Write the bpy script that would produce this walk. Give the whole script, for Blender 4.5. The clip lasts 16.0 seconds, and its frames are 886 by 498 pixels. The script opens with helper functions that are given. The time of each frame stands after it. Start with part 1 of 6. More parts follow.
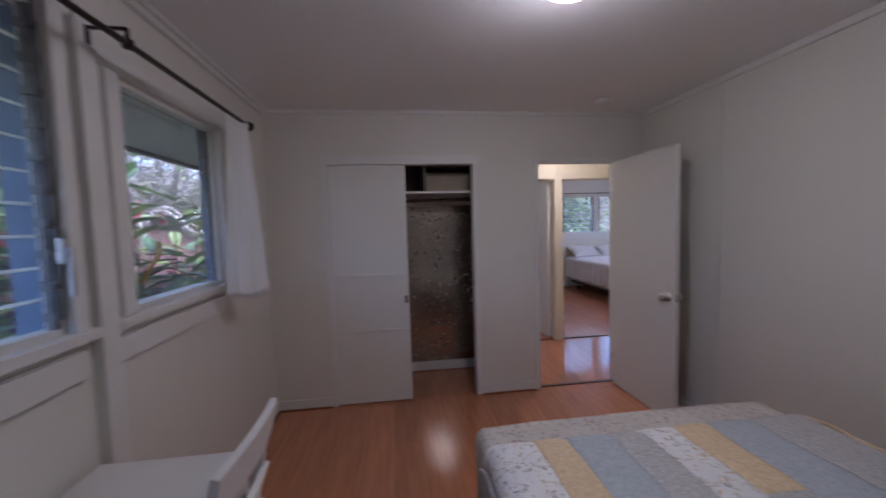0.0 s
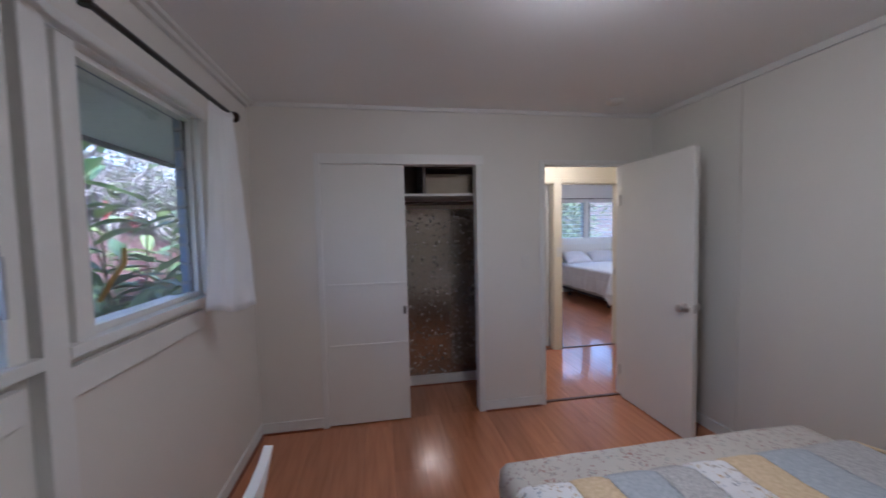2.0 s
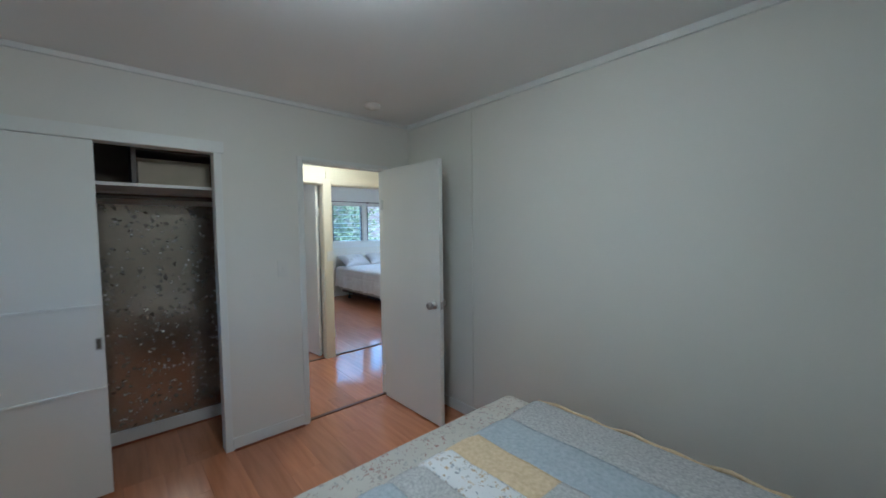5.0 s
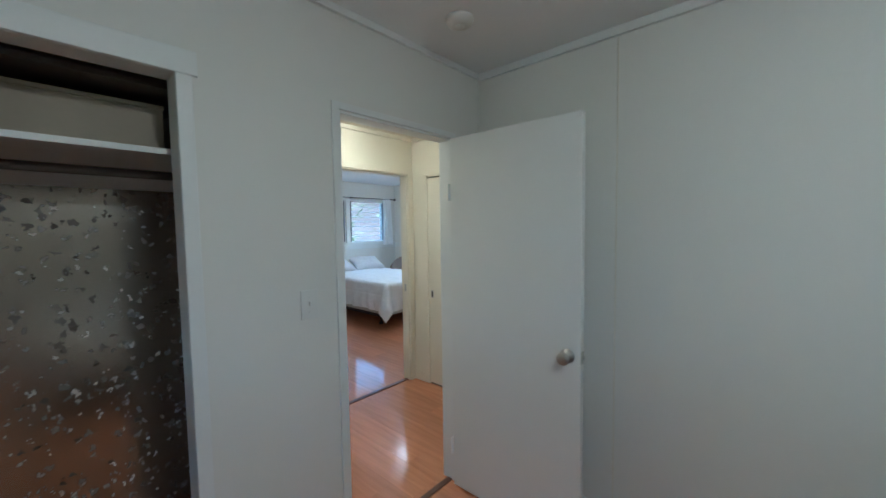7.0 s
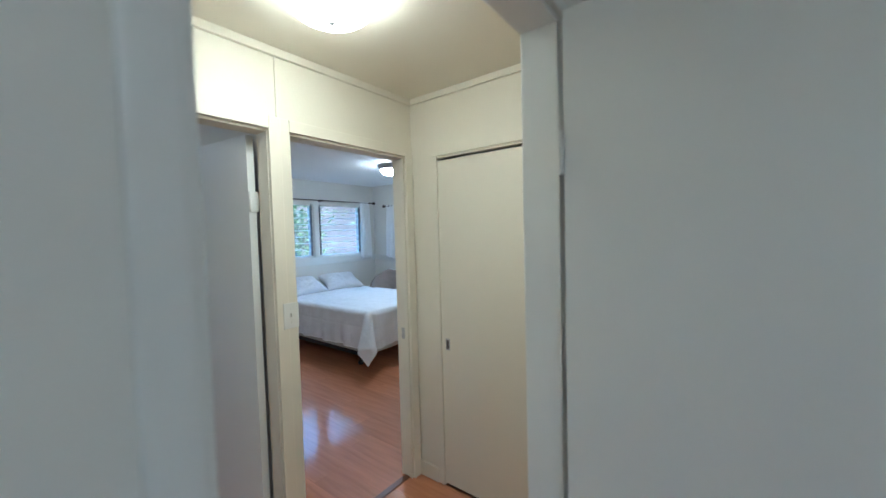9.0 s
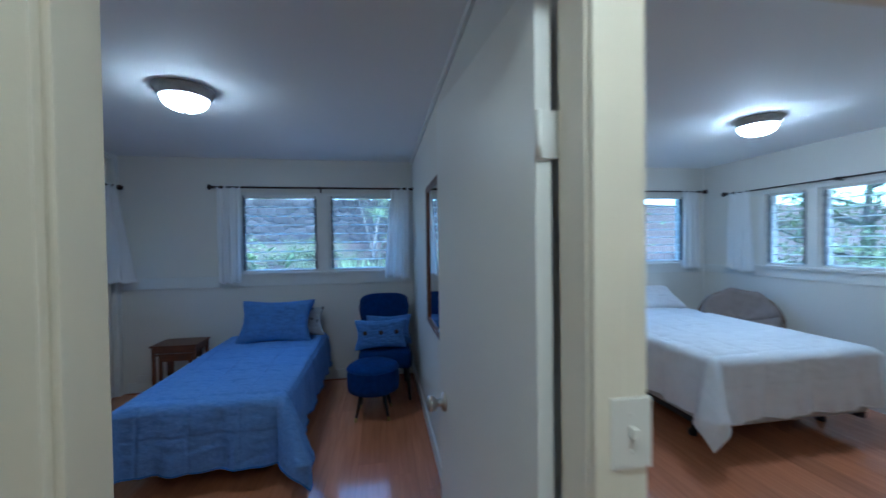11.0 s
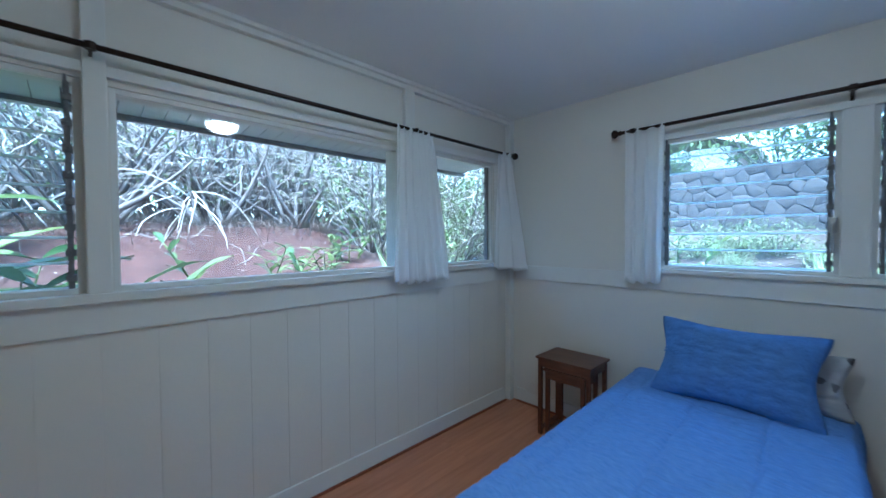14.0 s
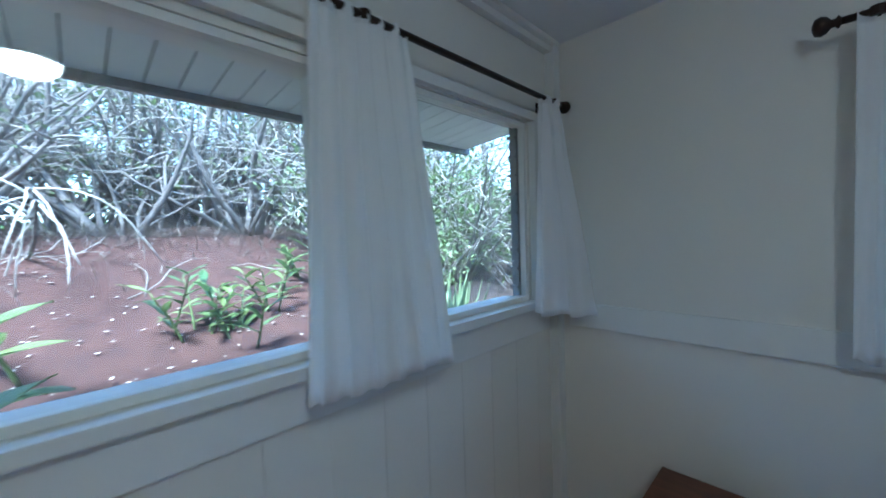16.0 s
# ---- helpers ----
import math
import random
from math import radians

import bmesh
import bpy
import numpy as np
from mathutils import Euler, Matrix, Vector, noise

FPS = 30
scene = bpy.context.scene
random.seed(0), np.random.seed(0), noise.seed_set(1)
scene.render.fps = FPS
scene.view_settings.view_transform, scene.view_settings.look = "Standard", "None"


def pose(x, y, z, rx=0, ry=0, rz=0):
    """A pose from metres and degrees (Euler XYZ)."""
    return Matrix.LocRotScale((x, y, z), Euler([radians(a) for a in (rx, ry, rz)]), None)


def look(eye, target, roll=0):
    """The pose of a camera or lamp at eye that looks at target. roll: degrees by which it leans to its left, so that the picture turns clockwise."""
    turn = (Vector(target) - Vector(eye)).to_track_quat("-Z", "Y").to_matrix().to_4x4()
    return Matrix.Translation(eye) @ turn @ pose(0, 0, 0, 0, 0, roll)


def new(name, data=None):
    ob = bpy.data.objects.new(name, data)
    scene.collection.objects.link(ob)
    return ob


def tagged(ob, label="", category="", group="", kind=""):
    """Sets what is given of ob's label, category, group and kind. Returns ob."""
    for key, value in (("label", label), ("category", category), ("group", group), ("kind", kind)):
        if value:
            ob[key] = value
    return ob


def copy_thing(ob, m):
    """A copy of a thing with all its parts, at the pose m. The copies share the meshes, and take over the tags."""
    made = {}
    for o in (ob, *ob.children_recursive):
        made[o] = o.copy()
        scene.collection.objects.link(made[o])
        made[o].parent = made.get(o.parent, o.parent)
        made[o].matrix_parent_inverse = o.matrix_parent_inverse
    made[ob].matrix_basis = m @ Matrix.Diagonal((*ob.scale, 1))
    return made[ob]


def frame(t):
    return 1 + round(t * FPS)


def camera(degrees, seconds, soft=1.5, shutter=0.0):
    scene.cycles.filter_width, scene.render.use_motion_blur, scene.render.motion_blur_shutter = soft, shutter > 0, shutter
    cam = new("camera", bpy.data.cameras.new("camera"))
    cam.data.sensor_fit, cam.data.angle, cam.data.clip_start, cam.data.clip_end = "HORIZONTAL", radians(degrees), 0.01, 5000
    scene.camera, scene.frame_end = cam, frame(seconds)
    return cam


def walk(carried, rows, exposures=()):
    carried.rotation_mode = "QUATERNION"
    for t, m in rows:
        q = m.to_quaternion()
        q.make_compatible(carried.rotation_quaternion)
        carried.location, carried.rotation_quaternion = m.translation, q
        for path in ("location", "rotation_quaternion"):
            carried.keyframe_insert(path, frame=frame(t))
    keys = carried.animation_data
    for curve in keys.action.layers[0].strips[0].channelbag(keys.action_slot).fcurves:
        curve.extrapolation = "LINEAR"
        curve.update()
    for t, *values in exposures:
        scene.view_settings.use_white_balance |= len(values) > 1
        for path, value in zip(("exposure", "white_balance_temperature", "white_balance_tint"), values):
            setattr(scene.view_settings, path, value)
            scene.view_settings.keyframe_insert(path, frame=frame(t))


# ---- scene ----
cam = camera(100.1, 16.0, shutter=0.4)
PATH = [
    (0, (1.056, -3.14, 1.505), (1.303, -1.159, 1.375), -1.7),
    (0.5, (1.186, -3.095, 1.48), (1.878, -1.224, 1.349), -1.2),
    (1, (1.203, -3.083, 1.489), (2.126, -1.313, 1.368), -0.9),
    (1.5, (1.074, -2.98, 1.523), (1.859, -1.144, 1.404), -0.9),
    (2, (0.94, -2.902, 1.51), (1.278, -0.934, 1.403), -1.3),
    (2.5, (0.947, -2.941, 1.511), (0.991, -0.944, 1.416), -1.7),
    (3, (1.034, -3.013, 1.522), (1.06, -1.015, 1.436), -1.8),
    (3.5, (1.09, -3.081, 1.558), (1.289, -1.093, 1.466), -1.5),
    (4, (1.111, -3.124, 1.561), (1.751, -1.231, 1.464), -1.3),
    (4.5, (1.137, -3.062, 1.539), (2.217, -1.382, 1.429), -1.0),
    (5, (1.209, -2.816, 1.509), (2.535, -1.322, 1.398), -0.6),
    (5.2, (1.229, -2.679, 1.502), (2.588, -1.215, 1.393), -0.5),
    (6.25, (1.25, -1.95, 1.515), (2.69, -0.56, 1.40), -0.7),
    (7.3, (1.474, -1.198, 1.533), (2.983, 0.109, 1.417), -0.9),
    (7.5, (1.529, -1.088, 1.532), (3.056, 0.199, 1.423), -1.0),
    (8, (1.708, -0.8, 1.553), (3.307, 0.395, 1.439), -1.6),
    (8.2, (1.796, -0.694, 1.57), (3.418, 0.471, 1.455), -1.7),
    (10.3, (2.661, 0.3, 1.53), (3.645, 2.041, 1.494), -1.1),
    (10.5, (2.677, 0.405, 1.537), (3.46, 2.244, 1.499), -1.1),
    (11, (2.684, 0.728, 1.515), (3.014, 2.7, 1.482), -0.8),
    (11.5, (2.673, 1.015, 1.519), (2.676, 3.015, 1.483), -0.9),
    (12, (2.646, 1.255, 1.506), (2.229, 3.21, 1.466), -0.7),
    (12.5, (2.53, 1.482, 1.456), (1.732, 3.316, 1.409), -0.5),
    (13, (2.422, 1.76, 1.442), (1.274, 3.396, 1.371), -0.6),
    (13.5, (2.226, 2.055, 1.406), (0.846, 3.501, 1.35), -0.5),
    (14, (1.949, 2.288, 1.421), (0.519, 3.686, 1.366), -0.3),
    (14.5, (1.674, 2.532, 1.431), (0.233, 3.918, 1.381), -0.5),
    (15, (1.362, 2.736, 1.419), (-0.111, 4.089, 1.394), -0.3),
    (15.2, (1.245, 2.822, 1.463), (-0.235, 4.166, 1.431), -0.7),
    (15.5, (1.069, 2.951, 1.462), (-0.398, 4.31, 1.436), -0.6),
    (16, (0.944, 3.29, 1.539), (-0.476, 4.696, 1.461), -1.8),
]
EXPOSURES = [(0.0, 2.69, 5300, 29), (1.0, 2.99, 5300, 27), (2.0, 3.09, 5150, 22), (2.5, 3.24, 4950, 17), (3.0, 3.29, 4900, 15), (4.0, 3.29, 4800, 10), (5.0, 3.24, 4750, 2), (7.5, 3.32, 4750, 0), (8.2, 3.37, 4750, 0), (10.5, 2.89, 4350, 5), (11.0, 2.84, 4300, 1), (11.5, 3.01, 4450, 1), (13.0, 3.6, 4390, -5), (14.5, 3.4, 4600, -2), (16.0, 3.25, 4680, -4)]
walk(cam, [(t, look(eye, target, roll)) for t, eye, target, roll in PATH], EXPOSURES)

# ---- world and sun ----
world = bpy.data.worlds.new("sky")
scene.world = world
world.use_nodes = True
wn = world.node_tree
sky = wn.nodes.new("ShaderNodeTexSky")
sky.sky_type = "NISHITA"
sky.sun_disc = False
sky.sun_elevation = radians(58)
sky.sun_rotation = radians(135)
wn.links.new(sky.outputs[0], wn.nodes["Background"].inputs[0])
wn.nodes["Background"].inputs[1].default_value = 0.15
sun = new("sun", bpy.data.lights.new("sun", "SUN"))
sun.data.energy = 3.4
sun.data.angle = radians(16)
sun.data.color = (1.0, 0.98, 0.95)
sun.rotation_euler = Euler((radians(32), 0, radians(45)))

LAMP_POWER = 7.6


# ---- materials ----
def mat(name, color, rough=0.6, metal=0.0, var=0.06, scale=8.0, bump=0.0, bump_scale=60.0, spec=0.5, color2=None, stretch=(1, 1, 1), random_value=0.0):
    """A principled surface with large soft stains, fine grain and relief, all in object metres."""
    m = bpy.data.materials.new(name)
    m.use_nodes = True
    nt = m.node_tree
    b = nt.nodes["Principled BSDF"]
    b.inputs["Roughness"].default_value = rough
    b.inputs["Metallic"].default_value = metal
    b.inputs["Specular IOR Level"].default_value = spec
    tc = nt.nodes.new("ShaderNodeTexCoord")
    mp = nt.nodes.new("ShaderNodeMapping")
    mp.inputs["Scale"].default_value = stretch
    nt.links.new(tc.outputs["Object"], mp.inputs[0])
    n1 = nt.nodes.new("ShaderNodeTexNoise")
    n1.inputs["Scale"].default_value = scale
    n1.inputs["Detail"].default_value = 6
    nt.links.new(mp.outputs[0], n1.inputs["Vector"])
    mix = nt.nodes.new("ShaderNodeMix")
    mix.data_type = "RGBA"
    c2 = color2 or tuple(c * (1 - 2.5 * var) for c in color)
    mix.inputs["A"].default_value = (*color, 1)
    mix.inputs["B"].default_value = (*c2, 1)
    ramp = nt.nodes.new("ShaderNodeMapRange")
    ramp.inputs[1].default_value, ramp.inputs[2].default_value = 0.3, 0.75
    nt.links.new(n1.outputs["Fac"], ramp.inputs[0])
    nt.links.new(ramp.outputs[0], mix.inputs["Factor"])
    out = mix.outputs["Result"]
    if random_value:
        oi = nt.nodes.new("ShaderNodeObjectInfo")
        hs = nt.nodes.new("ShaderNodeHueSaturation")
        mr = nt.nodes.new("ShaderNodeMapRange")
        mr.inputs[3].default_value, mr.inputs[4].default_value = 1 - random_value, 1 + random_value
        nt.links.new(oi.outputs["Random"], mr.inputs[0])
        nt.links.new(mr.outputs[0], hs.inputs["Value"])
        nt.links.new(out, hs.inputs["Color"])
        out = hs.outputs[0]
    nt.links.new(out, b.inputs["Base Color"])
    if bump:
        n2 = nt.nodes.new("ShaderNodeTexNoise")
        n2.inputs["Scale"].default_value = bump_scale
        n2.inputs["Detail"].default_value = 4
        nt.links.new(mp.outputs[0], n2.inputs["Vector"])
        bp = nt.nodes.new("ShaderNodeBump")
        bp.inputs["Strength"].default_value = bump
        bp.inputs["Distance"].default_value = 0.01
        nt.links.new(n2.outputs["Fac"], bp.inputs["Height"])
        nt.links.new(bp.outputs[0], b.inputs["Normal"])
    return m


def glow(name, color, strength):
    m = bpy.data.materials.new(name)
    m.use_nodes = True
    b = m.node_tree.nodes["Principled BSDF"]
    b.inputs["Base Color"].default_value = (0.8, 0.8, 0.8, 1)
    b.inputs["Emission Color"].default_value = (*color, 1)
    b.inputs["Emission Strength"].default_value = strength
    return m


def glass_mat(name, tint=(1, 1, 1), gloss=1.0, haze=0.0):
    m = bpy.data.materials.new(name)
    m.use_nodes = True
    nt = m.node_tree
    nt.nodes.remove(nt.nodes["Principled BSDF"])
    tr = nt.nodes.new("ShaderNodeBsdfTransparent")
    tr.inputs[0].default_value = (*tint, 1)
    gl = nt.nodes.new("ShaderNodeBsdfGlossy")
    gl.inputs["Roughness"].default_value = 0.02
    lw = nt.nodes.new("ShaderNodeLayerWeight")
    lw.inputs[0].default_value = 0.5
    po = nt.nodes.new("ShaderNodeMath")
    po.operation = "POWER"
    po.inputs[1].default_value = 4.0
    nt.links.new(lw.outputs["Facing"], po.inputs[0])
    mu = nt.nodes.new("ShaderNodeMath")
    mu.operation = "MULTIPLY_ADD"
    mu.inputs[1].default_value = 0.7 * gloss
    mu.inputs[2].default_value = 0.045 * gloss
    nt.links.new(po.outputs[0], mu.inputs[0])
    mx = nt.nodes.new("ShaderNodeMixShader")
    nt.links.new(mu.outputs[0], mx.inputs[0])
    nt.links.new(tr.outputs[0], mx.inputs[1])
    nt.links.new(gl.outputs[0], mx.inputs[2])
    # a white scattering share paints in the sky's haze on the glass
    di = nt.nodes.new("ShaderNodeBsdfDiffuse")
    tl = nt.nodes.new("ShaderNodeBsdfTranslucent")
    for n in (di, tl):
        n.inputs[0].default_value = (0.85, 0.87, 0.88, 1)
    film = nt.nodes.new("ShaderNodeMixShader")
    film.inputs[0].default_value = 0.6
    nt.links.new(di.outputs[0], film.inputs[1])
    nt.links.new(tl.outputs[0], film.inputs[2])
    hazed = nt.nodes.new("ShaderNodeMixShader")
    hazed.inputs[0].default_value = haze
    nt.links.new(mx.outputs[0], hazed.inputs[1])
    nt.links.new(film.outputs[0], hazed.inputs[2])
    nt.links.new(hazed.outputs[0], nt.nodes["Material Output"].inputs[0])
    return m


def cloth_mat(name, color, through_share=0.35, clear=0.12):
    """Thin cloth: scatters, lets light through, and is a little open between the threads."""
    m = bpy.data.materials.new(name)
    m.use_nodes = True
    nt = m.node_tree
    nt.nodes.remove(nt.nodes["Principled BSDF"])
    di = nt.nodes.new("ShaderNodeBsdfDiffuse")
    tl = nt.nodes.new("ShaderNodeBsdfTranslucent")
    tr = nt.nodes.new("ShaderNodeBsdfTransparent")
    tc = nt.nodes.new("ShaderNodeTexCoord")
    no = nt.nodes.new("ShaderNodeTexNoise")
    no.inputs["Scale"].default_value = 220
    nt.links.new(tc.outputs["Object"], no.inputs["Vector"])
    bp = nt.nodes.new("ShaderNodeBump")
    bp.inputs["Strength"].default_value = 0.15
    bp.inputs["Distance"].default_value = 0.003
    nt.links.new(no.outputs["Fac"], bp.inputs["Height"])
    for n in (di, tl):
        n.inputs[0].default_value = (*color, 1)
        nt.links.new(bp.outputs[0], n.inputs["Normal"])
    m1 = nt.nodes.new("ShaderNodeMixShader")
    m1.inputs[0].default_value = through_share
    m2 = nt.nodes.new("ShaderNodeMixShader")
    m2.inputs[0].default_value = clear
    nt.links.new(di.outputs[0], m1.inputs[1])
    nt.links.new(tl.outputs[0], m1.inputs[2])
    nt.links.new(m1.outputs[0], m2.inputs[1])
    nt.links.new(tr.outputs[0], m2.inputs[2])
    nt.links.new(m2.outputs[0], nt.nodes["Material Output"].inputs[0])
    return m


def floor_mat():
    """Red-brown laminate: grain along y, a tone of its own for each plank, a satin coat."""
    m = mat("laminate", (0.60, 0.245, 0.115), rough=0.4, spec=0.15, var=0.1, scale=3.0, bump=0.02, bump_scale=40, color2=(0.44, 0.165, 0.07), stretch=(9, 0.7, 9), random_value=0.10)
    b = m.node_tree.nodes["Principled BSDF"]
    b.inputs["Coat Weight"].default_value = 1.0
    b.inputs["Coat IOR"].default_value = 1.65
    b.inputs["Coat Roughness"].default_value = 0.11
    return m


M_WALL = mat("cream_wall_paint", (0.76, 0.735, 0.675), 0.55, var=0.015, scale=1.3, bump=0.05, bump_scale=90)
M_CEIL = mat("ceiling_paint", (0.87, 0.875, 0.865), 0.7, var=0.015, scale=0.9, bump=0.06, bump_scale=50)
M_TRIM = mat("trim_paint", (0.78, 0.775, 0.74), 0.4, var=0.02, scale=5, bump=0.03, bump_scale=30)
M_HALL = mat("hall_wall_paint", (0.76, 0.70, 0.57), 0.5, var=0.02, scale=1.5, bump=0.05, bump_scale=80)
M_DOOR = mat("door_paint", (0.77, 0.76, 0.72), 0.42, var=0.015, scale=1.5, bump=0.03, bump_scale=25)
M_FLOOR = floor_mat()
M_SHOE = mat("red_wood_strip", (0.30, 0.09, 0.035), 0.4, var=0.12, scale=6)
M_DARK = mat("closet_dark_brown", (0.10, 0.08, 0.065), 0.5, var=0.1, scale=5)
M_GLASS = glass_mat("window_glass", haze=0.03)
M_LOUVER = glass_mat("louver_glass", (0.95, 0.98, 0.98), 0.3, 0.05)
# louver edges: the white glint of the sky is put into their colour
M_EDGE = cloth_mat("painted_glint_edge", (0.9, 0.95, 0.95), 0.6, 0.0)
M_CURTAIN = cloth_mat("white_curtain_cloth", (0.95, 0.95, 0.95), 0.5, 0.03)
M_ROD = mat("bronze_rod", (0.05, 0.035, 0.03), 0.38, metal=0.8, var=0.1, scale=20)
M_ALU = mat("aluminium", (0.5, 0.5, 0.52), 0.4, metal=0.7, var=0.12, scale=15, bump=0.1)
M_ALU_DARK = mat("weathered_aluminium", (0.22, 0.22, 0.23), 0.6, metal=0.4, var=0.2, scale=30, bump=0.3)
M_LAMP_RING = mat("satin_ring", (0.78, 0.78, 0.77), 0.45, metal=0.0, var=0.05)
M_NICKEL = mat("brushed_nickel", (0.55, 0.53, 0.5), 0.3, metal=1.0, var=0.08, scale=30)
M_LAMP = glow("lit_frosted_glass", (1.0, 0.95, 0.86), LAMP_POWER * 1.45)
M_LAMP_1 = glow("lit_opal_glass", (1.0, 0.92, 0.77), LAMP_POWER * 1.15)
M_LAMP_2 = glow("lit_frosted_bowl", (1.0, 0.93, 0.80), LAMP_POWER * 0.78)
M_PAN = mat("brushed_grey_metal", (0.48, 0.48, 0.49), 0.42, metal=0.7, var=0.08, scale=25, bump=0.05)
M_BRASS = mat("brass", (0.6, 0.42, 0.15), 0.3, metal=1.0, var=0.1)
M_LAMP_WARM = glow("lit_warm_glass", (1.0, 0.88, 0.66), LAMP_POWER * 0.56)
M_WALNUT = mat("dark_wood", (0.16, 0.055, 0.025), 0.35, var=0.15, scale=4, color2=(0.07, 0.025, 0.012), stretch=(2, 12, 12), bump=0.05, bump_scale=60)
M_BLACKWOOD = mat("black_lacquered_wood", (0.02, 0.015, 0.014), 0.3, var=0.1)
M_BLUE = mat("blue_cotton_quilt", (0.075, 0.185, 0.54), 0.85, var=0.08, scale=14, bump=0.25, bump_scale=160, spec=0.2)
M_SPREAD = mat("crinkled_blue_cotton", (0.15, 0.27, 0.62), 0.8, var=0.08, scale=40, color2=(0.21, 0.345, 0.70), bump=1.0, bump_scale=22, spec=0.2, stretch=(0.7, 2.6, 1.2))
M_BLUE_PILLOW = mat("blue_sham_cloth", (0.13, 0.245, 0.58), 0.78, var=0.1, scale=18, bump=0.7, bump_scale=60, spec=0.25)
M_NAVY = mat("navy_velvet", (0.012, 0.042, 0.18), 0.85, var=0.15, scale=25, bump=0.15, bump_scale=300, spec=0.2)
M_BUTTON = mat("horn_button", (0.05, 0.035, 0.03), 0.35, var=0.3, scale=50)
M_WHITE_COVER = mat("white_coverlet", (0.86, 0.87, 0.89), 0.9, var=0.03, scale=10, bump=0.3, bump_scale=120, spec=0.1)
M_PLASTIC = mat("white_plastic", (0.75, 0.73, 0.68), 0.35, var=0.02)
M_WHITE_PAINT = mat("white_lacquer", (0.8, 0.79, 0.77), 0.3, var=0.02, scale=6)
M_MIRROR = mat("mirror_silver", (0.85, 0.87, 0.87), 0.01, metal=1.0, var=0.0)
M_SOFFIT = mat("soffit_paint", (0.80, 0.83, 0.83), 0.6, var=0.04, scale=3, bump=0.05)
M_METAL_BLACK = mat("dark_bed_frame", (0.04, 0.04, 0.045), 0.4, metal=0.6)
M_CARPET_WHITE = mat("pillow_white", (0.8, 0.8, 0.82), 0.9, var=0.04, bump=0.2, bump_scale=150)


# ---- mesh helpers ----
def box(bm, x0, x1, y0, y1, z0, z1, bevel=0.0, mi=0):
    vs = [bm.verts.new((x, y, z)) for x in (x0, x1) for y in (y0, y1) for z in (z0, z1)]
    fs = [(0, 1, 3, 2), (4, 6, 7, 5), (0, 4, 5, 1), (2, 3, 7, 6), (0, 2, 6, 4), (1, 5, 7, 3)]
    faces = [bm.faces.new([vs[i] for i in f]) for f in fs]
    for f in faces:
        f.material_index = mi
    if bevel:
        edges = list({e for f in faces for e in f.edges})
        bmesh.ops.bevel(bm, geom=edges, offset=bevel, segments=2, affect="EDGES", profile=0.7)
    return faces


def boxes(*rows, bevel=0.0):
    bm = bmesh.new()
    for r in rows:
        box(bm, *r, bevel=bevel)
    return bm


def ring(bm, c, axis_u, axis_v, ru, rv, n):
    return [bm.verts.new(Vector(c) + Vector(axis_u) * ru * math.cos(2 * math.pi * i / n) + Vector(axis_v) * rv * math.sin(2 * math.pi * i / n)) for i in range(n)]


def lathe(bm, rows, n=24, center=(0, 0, 0), close=True):
    """Rows of (radius, height), bottom to top or the other way."""
    last = None
    first = None
    for r, z in rows:
        cur = ring(bm, (center[0], center[1], center[2] + z), (1, 0, 0), (0, 1, 0), max(r, 1e-4), max(r, 1e-4), n)
        if last:
            for i in range(n):
                bm.faces.new((last[i], last[(i + 1) % n], cur[(i + 1) % n], cur[i]))
        else:
            first = cur
        last = cur
    if close:
        bm.faces.new(list(reversed(first)))
        bm.faces.new(last)
    return bm


def tube(bm, pts, radii, n=8):
    """A tapered tube along points."""
    last = None
    pts = [Vector(p) for p in pts]
    for k, p in enumerate(pts):
        d = (pts[min(k + 1, len(pts) - 1)] - pts[max(k - 1, 0)]).normalized()
        u = d.orthogonal().normalized() if last is None else (pu - d * pu.dot(d)).normalized()
        pu = u
        v = d.cross(u)
        r = radii[k] if isinstance(radii, (list, tuple)) else radii
        cur = ring(bm, p, u, v, r, r, n)
        if last:
            for i in range(n):
                bm.faces.new((last[i], last[(i + 1) % n], cur[(i + 1) % n], cur[i]))
        else:
            bm.faces.new(list(reversed(cur)))
        last = cur
    bm.faces.new(last)
    return bm


def grid_sheet(bm, nu, nv, fn):
    vs = [[bm.verts.new(fn(u / nu, v / nv)) for v in range(nv + 1)] for u in range(nu + 1)]
    for u in range(nu):
        for v in range(nv):
            bm.faces.new((vs[u][v], vs[u + 1][v], vs[u + 1][v + 1], vs[u][v + 1]))
    return vs


def mesh_of(name, bm, materials, smooth=False):
    bmesh.ops.recalc_face_normals(bm, faces=bm.faces[:])
    me = bpy.data.meshes.new(name)
    bm.to_mesh(me)
    bm.free()
    for m in materials if isinstance(materials, (list, tuple)) else [materials]:
        me.materials.append(m)
    if smooth:
        for p in me.polygons:
            p.use_smooth = True
    return me


def part(name, bm, material, parent, label="", smooth=False, m=None):
    ob = new(name, mesh_of(name, bm, material, smooth))
    ob.parent = parent
    if m is not None:
        ob.matrix_basis = m
    if label:
        ob["label"] = label
    return ob


def thing(name, m, label, category, group="", kind=""):
    ob = new(name)
    ob.empty_display_size = 0.1
    ob.matrix_basis = m
    return tagged(ob, label, category, group, kind)


def structure(name, bm, material, label, category, smooth=False):
    return tagged(new(name, mesh_of(name, bm, material, smooth)), label, category, kind="structure")


